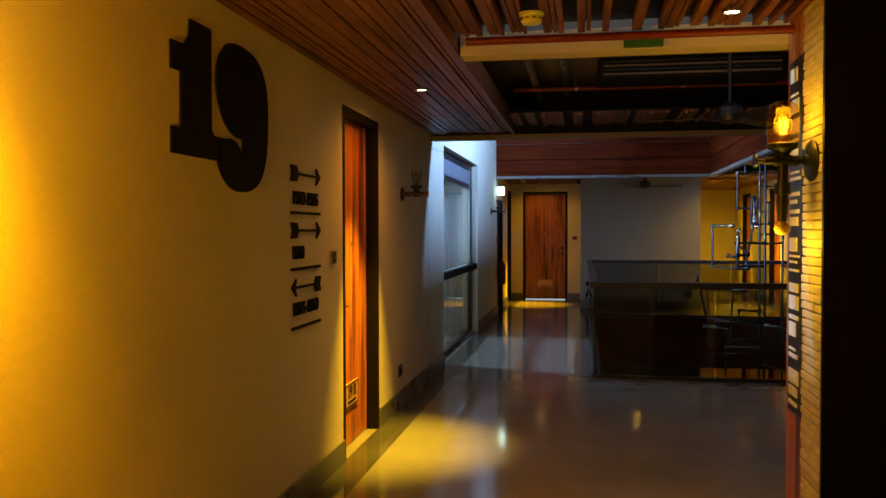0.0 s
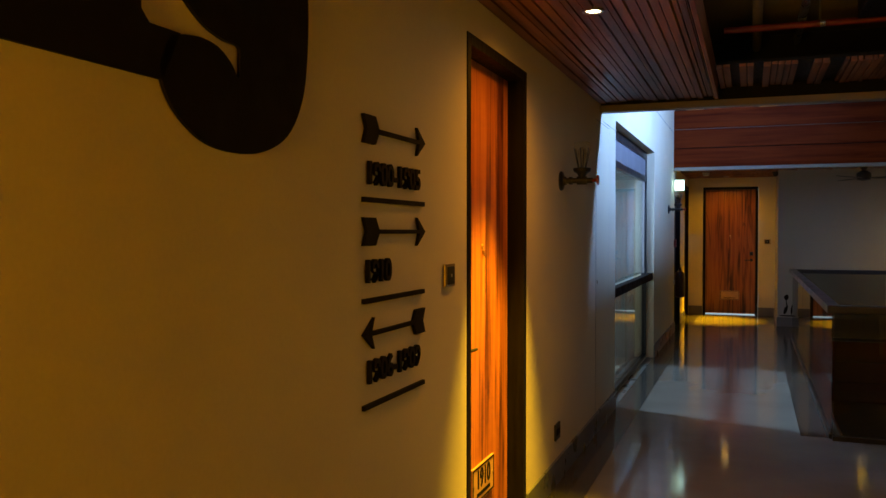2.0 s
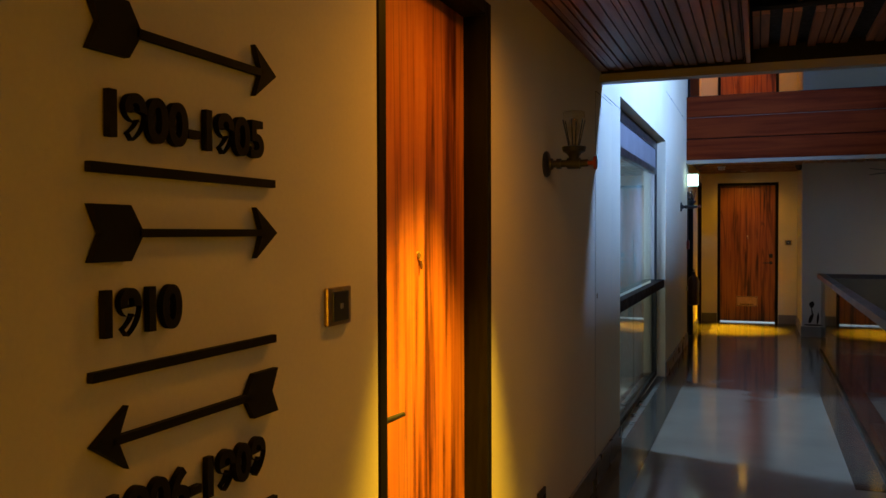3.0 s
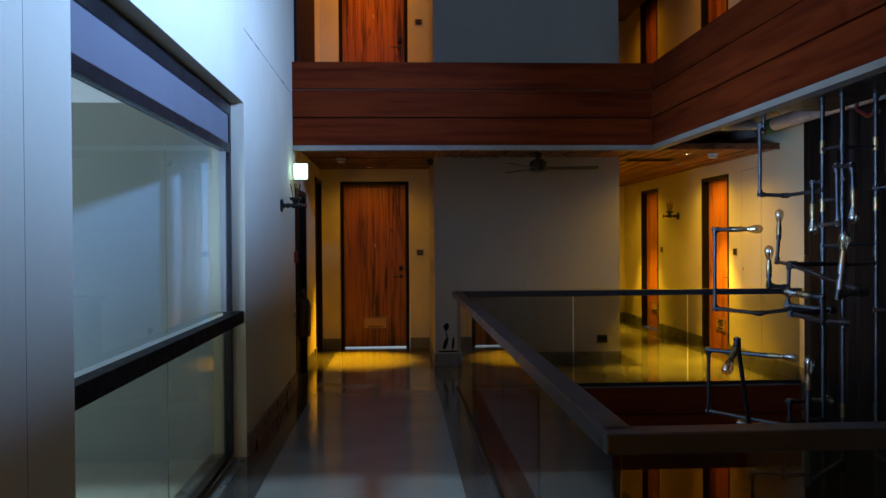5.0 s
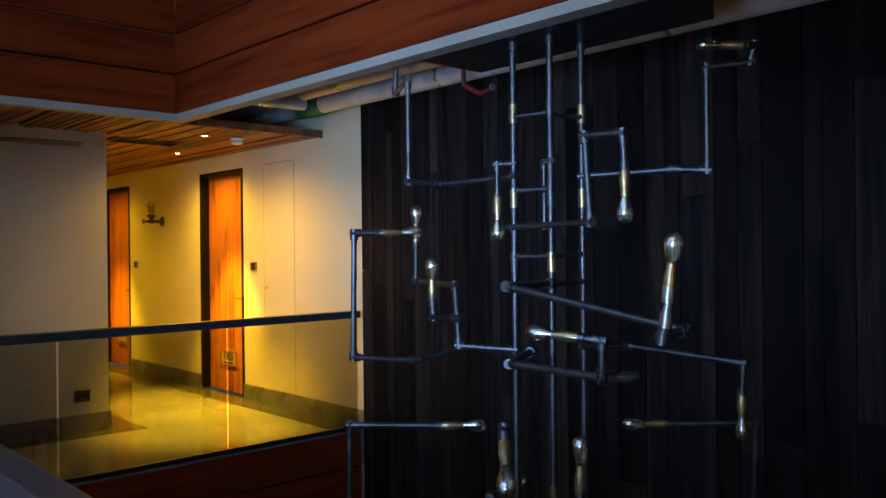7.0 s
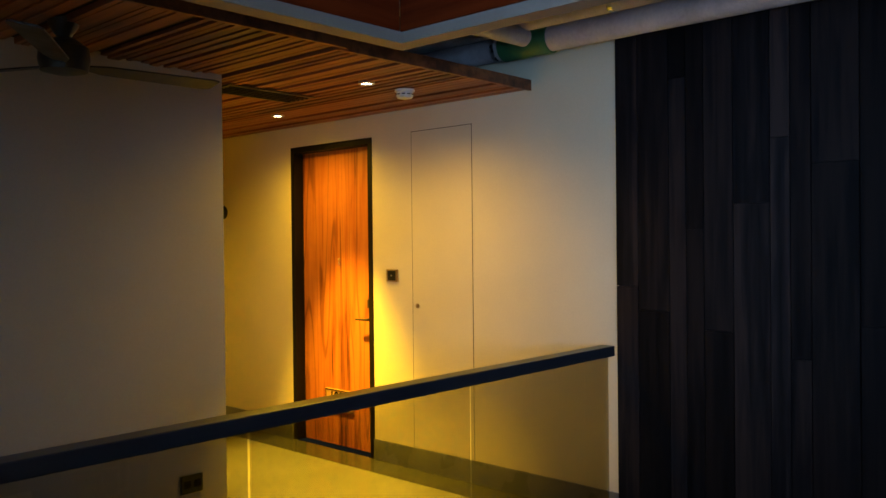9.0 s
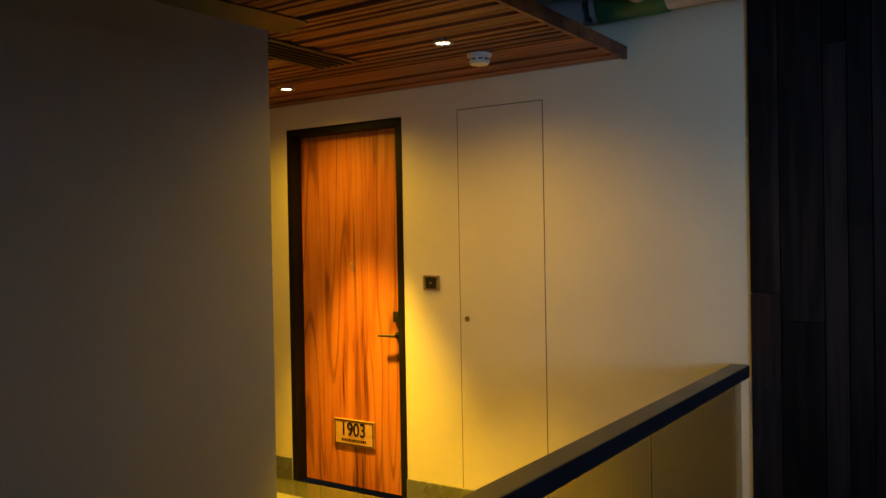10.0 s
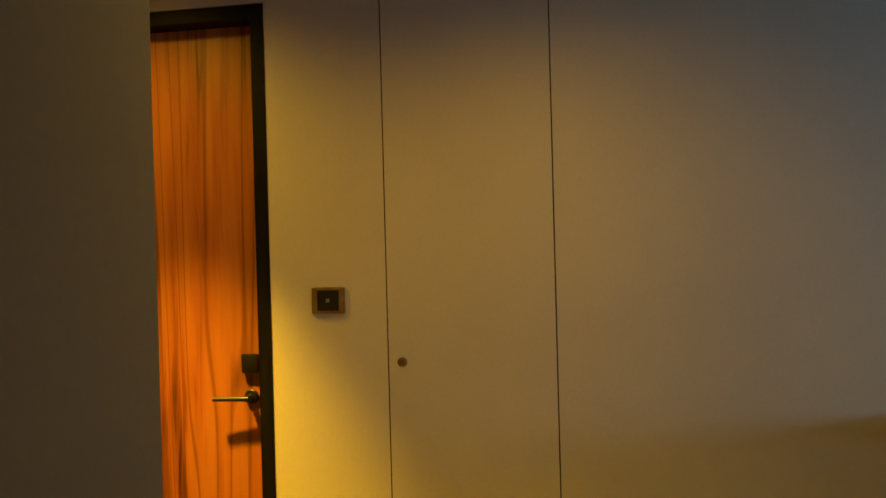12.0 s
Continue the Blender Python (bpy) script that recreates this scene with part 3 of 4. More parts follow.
def slat_ceiling(name, x0, x1, y0, y1, z, along, label, pitch=0.055, gaps=0.10, seed=1, thick=0.03):
    """Separate slats of uneven height under a dark backing, all in one mesh."""
    rng = random.Random(seed)
    bm = bmesh.new()
    lo, hi = (x0, x1) if along == "y" else (y0, y1)
    q = lo
    while q < hi - 0.01:
        w = min(pitch * rng.uniform(0.5, 1.1), hi - q)
        if rng.random() > gaps:
            drop = rng.choice((0.0, 0.006, 0.012))
            r0, r1 = (y0, y1) if along == "y" else (x0, x1)
            r = r0
            while r < r1 - 0.02:
                e = min(r1, r + rng.uniform(1.1, 2.4))
                a, b = ((q, r, z + drop), (q + w - 0.007, e - 0.004, z + thick)) if along == "y" else ((r, q, z + drop), (e - 0.004, q + w - 0.007, z + thick))
                bm_box(bm, a, b)
                r = e
        q += w
    solid(name + "_backing", [((x0, y0, z + thick + 0.001), (x1, y1, z + thick + 0.02))], FRAMEWOOD, "dark board above the timber slats", "ceiling")
    return tagged(new(name, mesh_of(name, bm, SLATS)), label, "ceiling", kind="structure")


slat_ceiling("ceiling_corridor", 0.0, 0.86, -4.2, 6.55, CEIL, "y", "brown timber slat ceiling along the corridor wall", gaps=0.02, seed=2)
slat_ceiling("ceiling_lobby", 0.90, 4.6, -4.2, 2.50, CEIL + 0.06, "y", "brown timber slat ceiling with gaps over the lobby", pitch=0.052, gaps=0.30, seed=5, thick=0.06)
slat_ceiling("ceiling_side_corridor", 3.86, XR - 0.01, 13.75, 20.2, CEIL, "y", "brown timber slat ceiling over the side corridor", seed=8)
slat_ceiling("ceiling_pier", 1.56, 3.86, 13.70, 14.73, CEIL, "y", "brown timber slat ceiling in front of the pier", seed=11)
slat_ceiling("ceiling_alcove", 0.0, 1.54, 13.70, 16.46, CEIL, "x", "brown timber slat ceiling over the corridor end", seed=14)
slat_ceiling("ceiling_lobby_far", 0.90, 3.80, 5.75, 6.55, CEIL + 0.06, "y", "brown timber slat ceiling strip at the atrium edge", pitch=0.05, gaps=0.25, seed=17)
solid("ceiling_edge_trim", [((0.86, -4.2, CEIL - 0.01), (0.885, 6.55, CEIL + 0.16)), ((XR - 1.56, 13.73, CEIL - 0.006), (XR - 0.005, 13.75, CEIL + 0.06)), ((0.0, 13.68, CEIL - 0.006), (3.86, 13.70, CEIL + 0.06))],
      SLATS, "brown timber edge boards of the ceiling panels", "trim")
solid("beam_lobby", [((0.90, 2.58, 2.535), (3.2, 2.74, 2.66))], PLASTER, "cream painted beam across the lobby ceiling", "beam")
solid("wall_lobby_column", [((2.685, 1.90, 0), (4.57, 2.555, 2.995))], PLASTER, "solid core of the brick-faced lobby column", "wall")
# near-black sheets put the darkness on the column's faces into the colour
solid("wall_column_dark_sheet", [((2.64, 1.87, 0.003), (4.57, 1.90, 2.999)), ((2.685, 2.555, 0.003), (4.57, 2.575, 2.53))], FRAMEWOOD, "near-black sheets standing in for the unlit faces of the lobby column", "wall lining")
solid("wall_lobby_right", [((3.235, 4.03, 0), (XR, 4.77, 2.998)), ((4.6, -4.2, 0), (XR, 4.03, 3.0))], PLASTER, "solid core behind the brick and the near-black sheets", "wall")
# the lobby wall's darkness is likewise a near-black sheet laid over it
solid("wall_lobby_dark_sheet", [((3.19, 3.99, 0.003), (4.6, 4.03, 2.999)), ((4.57, -4.2, 0.003), (4.6, 3.99, 2.999))], FRAMEWOOD, "near-black sheets standing in for the unlit face of the lobby wall", "wall lining")
solid("wall_below", [((XR, 4.3, -6.0), (XR + 0.25, 13.13, 0.0))], PLASTER, "wall behind the plank cladding below", "wall")

# ---- fittings on walls and ceilings ----


def downlight(x, y, z, label="small round recessed downlight, lit"):
    root = thing("downlight", Matrix.Translation((x, y, z)), label, "ceiling light", "recessed downlights")
    bm = bmesh.new()
    bm_lathe(bm, [(0.050, 0.012), (0.050, -0.004), (0.040, -0.006), (0.034, 0.006), (0.034, 0.010)], seg=24)
    part("rim", bm, STEEL, root, smooth=True)
    bm = bmesh.new()
    bm_lathe(bm, [(0.033, 0.0), (0.033, 0.003), (0.02, 0.004)], seg=20)
    part("lens", bm, LAMPGLOW, root, "glowing warm lens")
    return root


first = downlight(DOWNLIGHTS[0][0], DOWNLIGHTS[0][1], CEIL)
for x, y, watts, beam in DOWNLIGHTS[1:-1]:
    copy_thing(first, Matrix.Translation((x, y, CEIL)))
copy_thing(first, Matrix.Translation((2.29, 2.15, CEIL + 0.05)))


def detector(x, y, z):
    root = thing("smoke_detector", Matrix.Translation((x, y, z)), "white round smoke detector on the timber ceiling", "smoke detector", "smoke detectors")
    bm = bmesh.new()
    bm_lathe(bm, [(0.062, 0.0), (0.062, -0.012), (0.056, -0.016)], seg=24)
    part("base", bm, PLASTIC, root, smooth=True)
    bm = bmesh.new()
    bm_lathe(bm, [(0.050, -0.016), (0.054, -0.036), (0.046, -0.052), (0.02, -0.058)], seg=24)
    part("head", bm, PLASTIC, root, smooth=True)
    for k in range(10):
        a = 2 * math.pi * k / 10
        bm = bmesh.new()
        bm_box(bm, (0.050, -0.010, -0.034), (0.0555, 0.010, -0.028))
        o = part("vent", bm, BLACK, root)
        o.rotation_euler = (0, 0, a)
    return root


det = detector(4.86, 14.29, CEIL)
for x, y, z in ((1.33, 2.05, CEIL + 0.06), (0.40, 14.75, CEIL)):
    copy_thing(det, Matrix.Translation((x, y, z)))


def card_switch(m, label="black card-reader switch with a bronze frame on the wall"):
    root = thing("wall_switch", m, label, "switch", "door switches")
    bm = bmesh.new()
    bm_box(bm, (-0.058, -0.012, -0.045), (0.058, 0, 0.045), 0.005)
    part("frame", bm, BRASS, root)
    bm = bmesh.new()
    bm_box(bm, (-0.038, -0.016, -0.035), (0.038, -0.010, 0.035), 0.003)
    part("reader", bm, BLACK, root, "black glass reader")
    bm = bmesh.new()
    bm_box(bm, (-0.006, -0.0175, -0.006), (0.006, -0.016, 0.006))
    part("symbol", bm, STEEL, root)
    return root


sw = card_switch(facing(0, 3.065, 1.385, "+x"))
for m in (facing(XR, 14.99, 1.375, "-x"), facing(1.405, 16.461, 1.375, "-y"), facing(XR, 17.97, 1.375, "-x"), facing(1.405, 16.461, 1.375 + STOREY, "-y")):
    copy_thing(sw, m)


def outlet(m):
    root = thing("socket_outlet", m, "black double socket outlet on the wall", "socket", "socket outlets")
    bm = bmesh.new()
    bm_box(bm, (-0.066, -0.012, -0.05), (0.066, 0, 0.05), 0.004)
    part("plate", bm, BLACK, root)
    for sx in (-0.03, 0.03):
        bm = bmesh.new()
        bm_box(bm, (sx - 0.02, -0.015, -0.02), (sx + 0.02, -0.011, 0.02), 0.002)
        part("insert", bm, BLACKPAINT, root)
    return root


ou = outlet(facing(3.615, 14.73, 0.31, "-y"))
copy_thing(ou, facing(0, 5.03, 0.325, "+x"))


AMBER = material("amber_glass", (0.55, 0.36, 0.10), 0.1, spread=0.1, scale=9, bump=0.0)

JARGLASS = glass("amber_jar_glass", (1.0, 0.72, 0.30))


def sconce(m, label, lit, arm=0.135, plate=1.0):
    """Wall lamp of pipe fittings with a jar of glass."""
    root = thing("wall_sconce", m, label, "wall lamp", "pipe wall lamps")
    bm = bmesh.new()
    bm_lathe(bm, [(0.060 * plate, 0), (0.062 * plate, 0.008), (0.055 * plate, 0.016), (0.028, 0.022), (0.026, 0.035)], pose(0, 0, 0, 90))
    part("backplate", bm, BLACK, root, "round black flange", True)
    bm = bmesh.new()
    bm_tube(bm, (0, -0.02, 0), (0, -arm - 0.065, 0), 0.017)
    bm_tube(bm, (0, -0.055, 0), (0, -0.075, 0), 0.024)
    bm_tube(bm, (0, -arm + 0.03, 0), (0, -arm - 0.03, 0), 0.026)
    part("pipe_arm", bm, BLACK, root, "black pipe arm", True)
    bm = bmesh.new()
    bm_lathe(bm, [(0.022, 0), (0.024, 0.03), (0.034, 0.045), (0.052, 0.055), (0.056, 0.075), (0.050, 0.078)], Matrix.Translation((0, -arm, 0)))
    part("cup", bm, BLACK, root, "black cast cup", True)
    bm = bmesh.new()
    bm_tube(bm, (0, -arm - 0.065, 0), (0, -arm - 0.10, 0), 0.010)
    bm_lathe(bm, [(0.010, 0), (0.030, 0.004), (0.030, 0.014), (0.010, 0.018)], Matrix.Translation((0, -arm - 0.09, 0)) @ pose(0, 0, 0, 90))
    part("valve_knob", bm, RED if not lit else BLACK, root, "small valve wheel", True)
    bm = bmesh.new()
    bm_lathe(bm, [(0.056, 0.078), (0.058, 0.10), (0.059, 0.17), (0.059, 0.215), (0.050, 0.245), (0.032, 0.262), (0.012, 0.267)] if lit else [(0.020, 0.078), (0.026, 0.10), (0.042, 0.16), (0.050, 0.195), (0.050, 0.235), (0.046, 0.238)], Matrix.Translation((0, -arm, 0)))
    g = part("glass_jar", bm, JARGLASS if lit else BULBGLASS, root, "amber glass jar" if lit else "clear glass jar", True)
    g.visible_shadow = False
    bm = bmesh.new()
    bm_lathe(bm, [(0.013, 0.078), (0.014, 0.11), (0.026, 0.15), (0.028, 0.175), (0.018, 0.20), (0.004, 0.208)], Matrix.Translation((0, -arm, 0)), 14)
    bulb = part("bulb", bm, BULBGLASS, root, "clear filament bulb", True)
    bulb.visible_shadow = False
    if lit:
        bm = bmesh.new()
        bm_tube(bm, (0, -arm, 0), (0, -arm, -0.17), 0.021)
        bm_tube(bm, (0, -arm, -0.10), (0, -arm, -0.15), 0.030)
        bm_tube(bm, (0, -arm, -0.17), (0, -arm, -0.27), 0.024, 0.018)
        part("drop_pipe", bm, BLACK, root, "black pipe drop", True)
        bm = bmesh.new()
        bm_lathe(bm, [(0.014, -0.27), (0.026, -0.285), (0.030, -0.305), (0.022, -0.325), (0.006, -0.332)], Matrix.Translation((0, -arm, 0)), 14)
        part("lower_bulb", bm, AMBER, root, "amber glass globe", True)
        bm = bmesh.new()
        for k in range(5):
            a = 2 * math.pi * k / 5
            bm_tube(bm, (0.008 * math.cos(a), -arm + 0.008 * math.sin(a), 0.12), (0.013 * math.cos(a), -arm + 0.013 * math.sin(a), 0.185), 0.0016, seg=6)
        part("filament", bm, FILAMENT, bulb, "glowing filament")
    else:
        for k in range(6):
            a = 2 * math.pi * k / 6
            bm = bmesh.new()
            bm_tube(bm, (0.024 * math.cos(a), -arm + 0.024 * math.sin(a), 0.075), (0.053 * math.cos(a), -arm + 0.053 * math.sin(a), 0.20), 0.003, seg=6)
            part("cage_wire", bm, BLACK, root)
    return root


unlit = sconce(facing(0, 5.13, 1.875, "+x"), "unlit black pipe wall lamp with a caged glass jar", False)
for m in (facing(0, 12.37, 1.88, "+x"), facing(XR, 17.17, 1.90, "-x")):
    copy_thing(unlit, m)
sconce(facing(2.642, 2.06, 1.88, "-x") @ Matrix.Diagonal((1.25, 1.25, 1.05, 1)), "lit black pipe wall lamp with a glass jar on painted brick", True, 0.108, 1.5)
lit2 = sconce(facing(0.0, -0.60, 1.36, "+x") @ Matrix.Scale(1.6, 4), "lit black pipe wall lamp with a glass jar beside the numerals", True)
lamp("sconce_glow", "POINT", (2.507, 2.06, 2.06), (2.4, 2.06, 0), 5, WARM, radius=0.05)
lamp("sconce_glow", "POINT", (2.44, 2.06, 1.50), (2.4, 2.06, 0), 7, WARM, radius=0.05)
lamp("sconce_glow", "POINT", (0.216, -0.60, 1.62), (0.3, -0.6, 0), 108, (1.0, 0.44, 0.004), radius=0.04)

# ---- lettering on the corridor wall ----
nine = [(1.633, 2.415), (1.803, 2.39), (1.908, 2.31), (1.948, 2.19), (1.946, 2.03), (1.918, 1.90), (1.843, 1.80), (1.723, 1.748), (1.593, 1.738), (1.485, 1.755), (1.395, 1.81),
        (1.357, 1.88), (1.385, 1.95), (1.465, 1.972), (1.543, 1.968), (1.598, 1.94), (1.628, 1.91), (1.633, 1.95), (1.628, 1.982), (1.563, 1.986), (1.485, 2.01), (1.405, 2.07), (1.357, 2.18), (1.365, 2.29), (1.435, 2.375), (1.513, 2.407)]
one = [(0.945, 1.862), (1.365, 1.862), (1.385, 1.90), (1.42, 1.967), (1.325, 1.967), (1.302, 1.99), (1.302, 2.418), (1.11, 2.418), (1.10, 2.35), (1.06, 2.305), (0.945, 2.30), (0.945, 2.19), (1.025, 2.19), (1.025, 1.967), (0.945, 1.967)]
WALLSIGN = facing(0.002, 0, 0, "+x")
num = thing("number_sign", WALLSIGN, "large black raised numerals 19 on the cream wall", "sign")
for nm, outline in (("numeral_one", one), ("numeral_nine", smooth_loop(nine))):
    part(nm, plate_shape(bmesh.new(), outline, 0.008), BLACKPAINT, num)


def arrow(name, zc, right, label):
    root = thing(name, WALLSIGN, label, "sign", "room direction signs")
    a, b = 2.283, 2.79
    f = (lambda q: q) if right else (lambda q: a + b - q)
    bm = plate_shape(bmesh.new(), [(f(x), z) for x, z in ((a + 0.09, zc - 0.007), (b - 0.04, zc - 0.007), (b - 0.04, zc + 0.007), (a + 0.09, zc + 0.007))], 0.012)
    part("shaft", bm, BLACKPAINT, root)
    bm = plate_shape(bmesh.new(), [(f(x), z) for x, z in ((b, zc), (b - 0.075, zc + 0.05), (b - 0.052, zc), (b - 0.075, zc - 0.05))], 0.012)
    part("head", bm, BLACKPAINT, root)
    bm = plate_shape(bmesh.new(), [(f(x), z) for x, z in ((a, zc + 0.044), (a + 0.085, zc + 0.044), (a + 0.115, zc), (a + 0.085, zc - 0.044), (a, zc - 0.044), (a + 0.022, zc))], 0.012)
    part("fletching", bm, BLACKPAINT, root)
    return root


for zc, right, text, tx, zt, zb in ((1.874, True, "1900-1905", 2.525, 1.736, 1.656), (1.557, True, "1910", 2.39, 1.43, 1.342), (1.238, False, "1906-1909", 2.521, 1.115, 1.013)):
    arrow("direction_arrow", zc, right, "black raised arrow sign pointing along the corridor")
    t = thing("room_numbers", WALLSIGN, "black raised room numbers " + text + " on the wall", "sign", "room direction signs")
    letters(text, 0.098, 0.006, BLACKPAINT, "lettering", t, pose(tx, -0.007, zt, 90), 0.003, 1.04 if len(text) > 4 else 1.0)
    bar = thing("sign_bar", WALLSIGN, "thin black raised bar under the room numbers", "sign", "room direction signs")
    bm = bmesh.new()
    bm_box(bm, (2.284, -0.012, zb - 0.008), (2.785, 0, zb + 0.008), 0.001)
    part("strip", bm, BLACKPAINT, bar)

# access panels: fine grooves and key holes
for nm, m, w, h0, h1 in (("access_panel", facing(XR, 14.79, 0, "-x"), 0.565, 0.16, 2.40), ("access_panel_left", facing(0, 6.40, 0, "+x"), 0.62, 0.16, 2.42)):
    root = thing(nm, m, "flush plastered service panel with a dark joint and key hole", "panel", kind="structure")
    bm = bmesh.new()
    bm_box(bm, (0.004, -0.0015, h0), (w - 0.004, 0.0, h1 - 0.004))
    part("leaf", bm, PLASTER, root)
    for lo, hi in (((0, h0), (0.004, h1)), ((w - 0.004, h0), (w, h1)), ((0, h1 - 0.004), (w, h1))):
        bm = bmesh.new()
        bm_box(bm, (lo[0], -0.001, lo[1]), (hi[0], 0.0, hi[1]))
        part("joint", bm, BLACKPAINT, root)
    bm = bmesh.new()
    bm_lathe(bm, [(0.017, 0), (0.017, 0.003), (0.012, 0.005)], Matrix.Translation((0.05 if nm == "access_panel" else 0.06, -0.0015, 1.165)) @ pose(0, 0, 0, 90), 16)
    part("key_hole", bm, BRASS, root)

# ---- pipe chandelier hanging over the void ----
ch = thing("pipe_chandelier", Matrix.Translation((4.05, 10.0, 2.56)), "tall chandelier of steel pipes with unlit filament bulbs over the void", "chandelier")
INV = Matrix.Translation((-4.05, -10.0, -2.56))


def run(points, r=0.0135, mat=None):
    """A pipe run through points, with elbow sleeves at its bends."""
    bm = bmesh.new()
    pts = [INV @ Vector(p) for p in points]
    for a, b in zip(pts, pts[1:]):
        bm_tube(bm, a, b, r, seg=10)
    for k, p in enumerate(pts):
        q = pts[k + 1] if k + 1 < len(pts) else pts[k - 1]
        d = (q - p).normalized()
        bm_tube(bm, p - d * r * 1.4, p + d * 0.034, r * 1.45, seg=10)
        if 0 < k < len(pts) - 1:
            e = (pts[k - 1] - p).normalized()
            bm_tube(bm, p - e * r * 1.4, p + e * 0.034, r * 1.45, seg=10)
    return part("pipe", bm, mat or PIPE, ch, smooth=True)


def bulb_at(p, way):
    """Socket at p and a filament bulb that points along way."""
    p = INV @ Vector(p)
    m = Matrix.Translation(p) @ Vector(way).to_track_quat("Z", "Y").to_matrix().to_4x4()
    bm = bmesh.new()
    bm_lathe(bm, [(0.014, -0.02), (0.019, -0.01), (0.021, 0.05), (0.016, 0.075), (0.016, 0.10), (0.004, 0.104), (0.004, 0.13), (0.007, 0.15), (0.005, 0.172), (0.001, 0.175)], m, 14)
    s = part("socket", bm, BRASS, ch, "brass lamp holder", True)
    bm = bmesh.new()
    bm_lathe(bm, [(0.015, 0.092), (0.019, 0.110), (0.029, 0.140), (0.033, 0.165), (0.027, 0.190), (0.008, 0.204)], m, 16)
    b = part("bulb", bm, CHBULB, s, "clear glass filament bulb, off", True)
    return b


CHBULB = glass("filament_bulb_glass", (0.90, 0.84, 0.72), rough=0.22, face=0.42)


def bulb_to(tip, way):
    """A bulb whose glass ends at tip; gives back where its holder begins."""
    w = Vector(way).normalized()
    p = Vector(tip) - w * 0.204
    bulb_at(p, w)
    return p


POLES = ((4.01, 10.09), (4.04, 9.89), (4.27, 9.89))
for k, (x, y) in enumerate(POLES):
    run([(x, y, 2.50), (x, y, -1.6)], 0.015)
    for z in (2.12, 1.72, 1.42, 0.35):
        bm = bmesh.new()
        bm_tube(bm, INV @ Vector((x, y, z)), INV @ Vector((x, y, z + 0.09)), 0.020, seg=12)
        part("coupling", bm, BRASS if (k + round(z * 10)) % 2 else PIPE, ch, smooth=True)
for z in (2.15, 1.80, 1.49):
    run([(4.01, 10.09, z), (4.04, 9.89, z)], 0.012)
for z in (2.15, 1.50, 1.37):
    run([(4.04, 9.89, z - 0.01), (4.27, 9.89, z)], 0.010)
# canopy under the slab
bm = bmesh.new()
bm_box(bm, (-0.20, -0.75, -0.06), (0.32, 0.66, 0.42), 0.006)
part("canopy", bm, BLACK, ch, "flat black canopy box")
# upper branches
run([(3.96, 10.90, 2.95), (3.96, 10.90, 2.38), (3.80, 10.61, 2.38), (3.80, 10.61, 1.87), (3.98, 10.58, 1.86), (4.01, 10.09, 1.87)])
run([(4.01, 10.09, 1.93), (3.98, 10.17, 1.93), bulb_to((3.98, 10.17, 1.56), (0, 0, -1))], 0.011)
run([(4.04, 9.89, 1.93), (4.10, 9.98, 1.93), (4.10, 9.98, 1.63), (4.01, 10.09, 1.63)], 0.011)
run([(4.01, 10.12, 1.63), (3.78, 9.47, 1.63), (3.79, 9.50, 1.98), (3.78, 9.31, 1.97), bulb_to((3.79, 9.31, 1.62), (0, 0, -1))])
run([bulb_to((4.42, 9.37, 2.42), (-0.62, 0.76, 0.05)), (4.62, 9.20, 2.42), (4.62, 9.22, 2.35), (4.49, 9.36, 2.33), (4.49, 9.36, 1.87), (4.43, 9.49, 1.88), (4.27, 9.89, 1.87)])
# branches at eye height
run([bulb_to((3.75, 10.45, 1.61), (0.89, -0.45, 0)), (3.45, 10.60, 1.61), (3.46, 10.63, 1.02), (3.74, 10.50, 0.99), (4.07, 10.46, 1.03), (4.01, 10.09, 1.03)])
run([bulb_to((4.07, 10.87, 1.77), (0.04, 0.03, 1)), (4.03, 10.83, 1.36), (3.93, 10.42, 1.35), (3.88, 10.34, 1.06), (4.01, 10.10, 1.05)])
run([bulb_to((3.78, 10.42, 1.49), (0, 0, 1)), (3.77, 10.40, 1.20), (3.89, 10.37, 1.19)])
run([(4.04, 9.89, 1.37), (3.65, 9.80, 1.37), (3.65, 8.97, 1.24), (3.52, 8.97, 1.23)], 0.016)
holder = bulb_to((3.53, 8.93, 1.58), (0.05, -0.1, 1))
run([holder, (3.516, 8.96, 1.28)], 0.015, STEEL)
run([(3.516, 8.96, 1.29), (3.51, 8.97, 1.22)])
run([bulb_to((3.48, 9.55, 1.21), (-0.29, 0.95, 0.06)), (3.57, 9.26, 1.19), (3.58, 9.27, 1.06)])
run([(4.02, 10.0, 1.05), (3.65, 9.79, 1.05), (3.59, 9.27, 1.05), (3.69, 9.22, 1.05)], 0.016)
run([(4.27, 9.89, 1.06), (4.50, 9.80, 1.05), (4.57, 9.24, 1.01), bulb_to((4.57, 9.25, 0.66), (0, 0, -1))])
# lower branches
run([bulb_to((4.39, 9.76, 0.69), (-0.74, 0.67, 0)), (4.86, 9.33, 0.69), (4.90, 9.37, 0.20), (4.27, 9.89, 0.17)])
run([bulb_to((3.86, 10.14, 0.71), (0.76, -0.65, 0)), (3.38, 10.55, 0.72), (3.39, 10.58, 0.26), (4.01, 10.09, 0.20)])
run([bulb_to((2.95, 9.16, 0.77), (-0.53, -0.53, -0.66)), (3.07, 9.28, 0.94), (3.22, 9.44, 0.32), (4.04, 9.89, 0.28)])
run([bulb_to((3.53, 9.33, 0.84), (0.05, 0, 1)), (3.49, 9.28, 0.10), (4.04, 9.89, 0.06)])
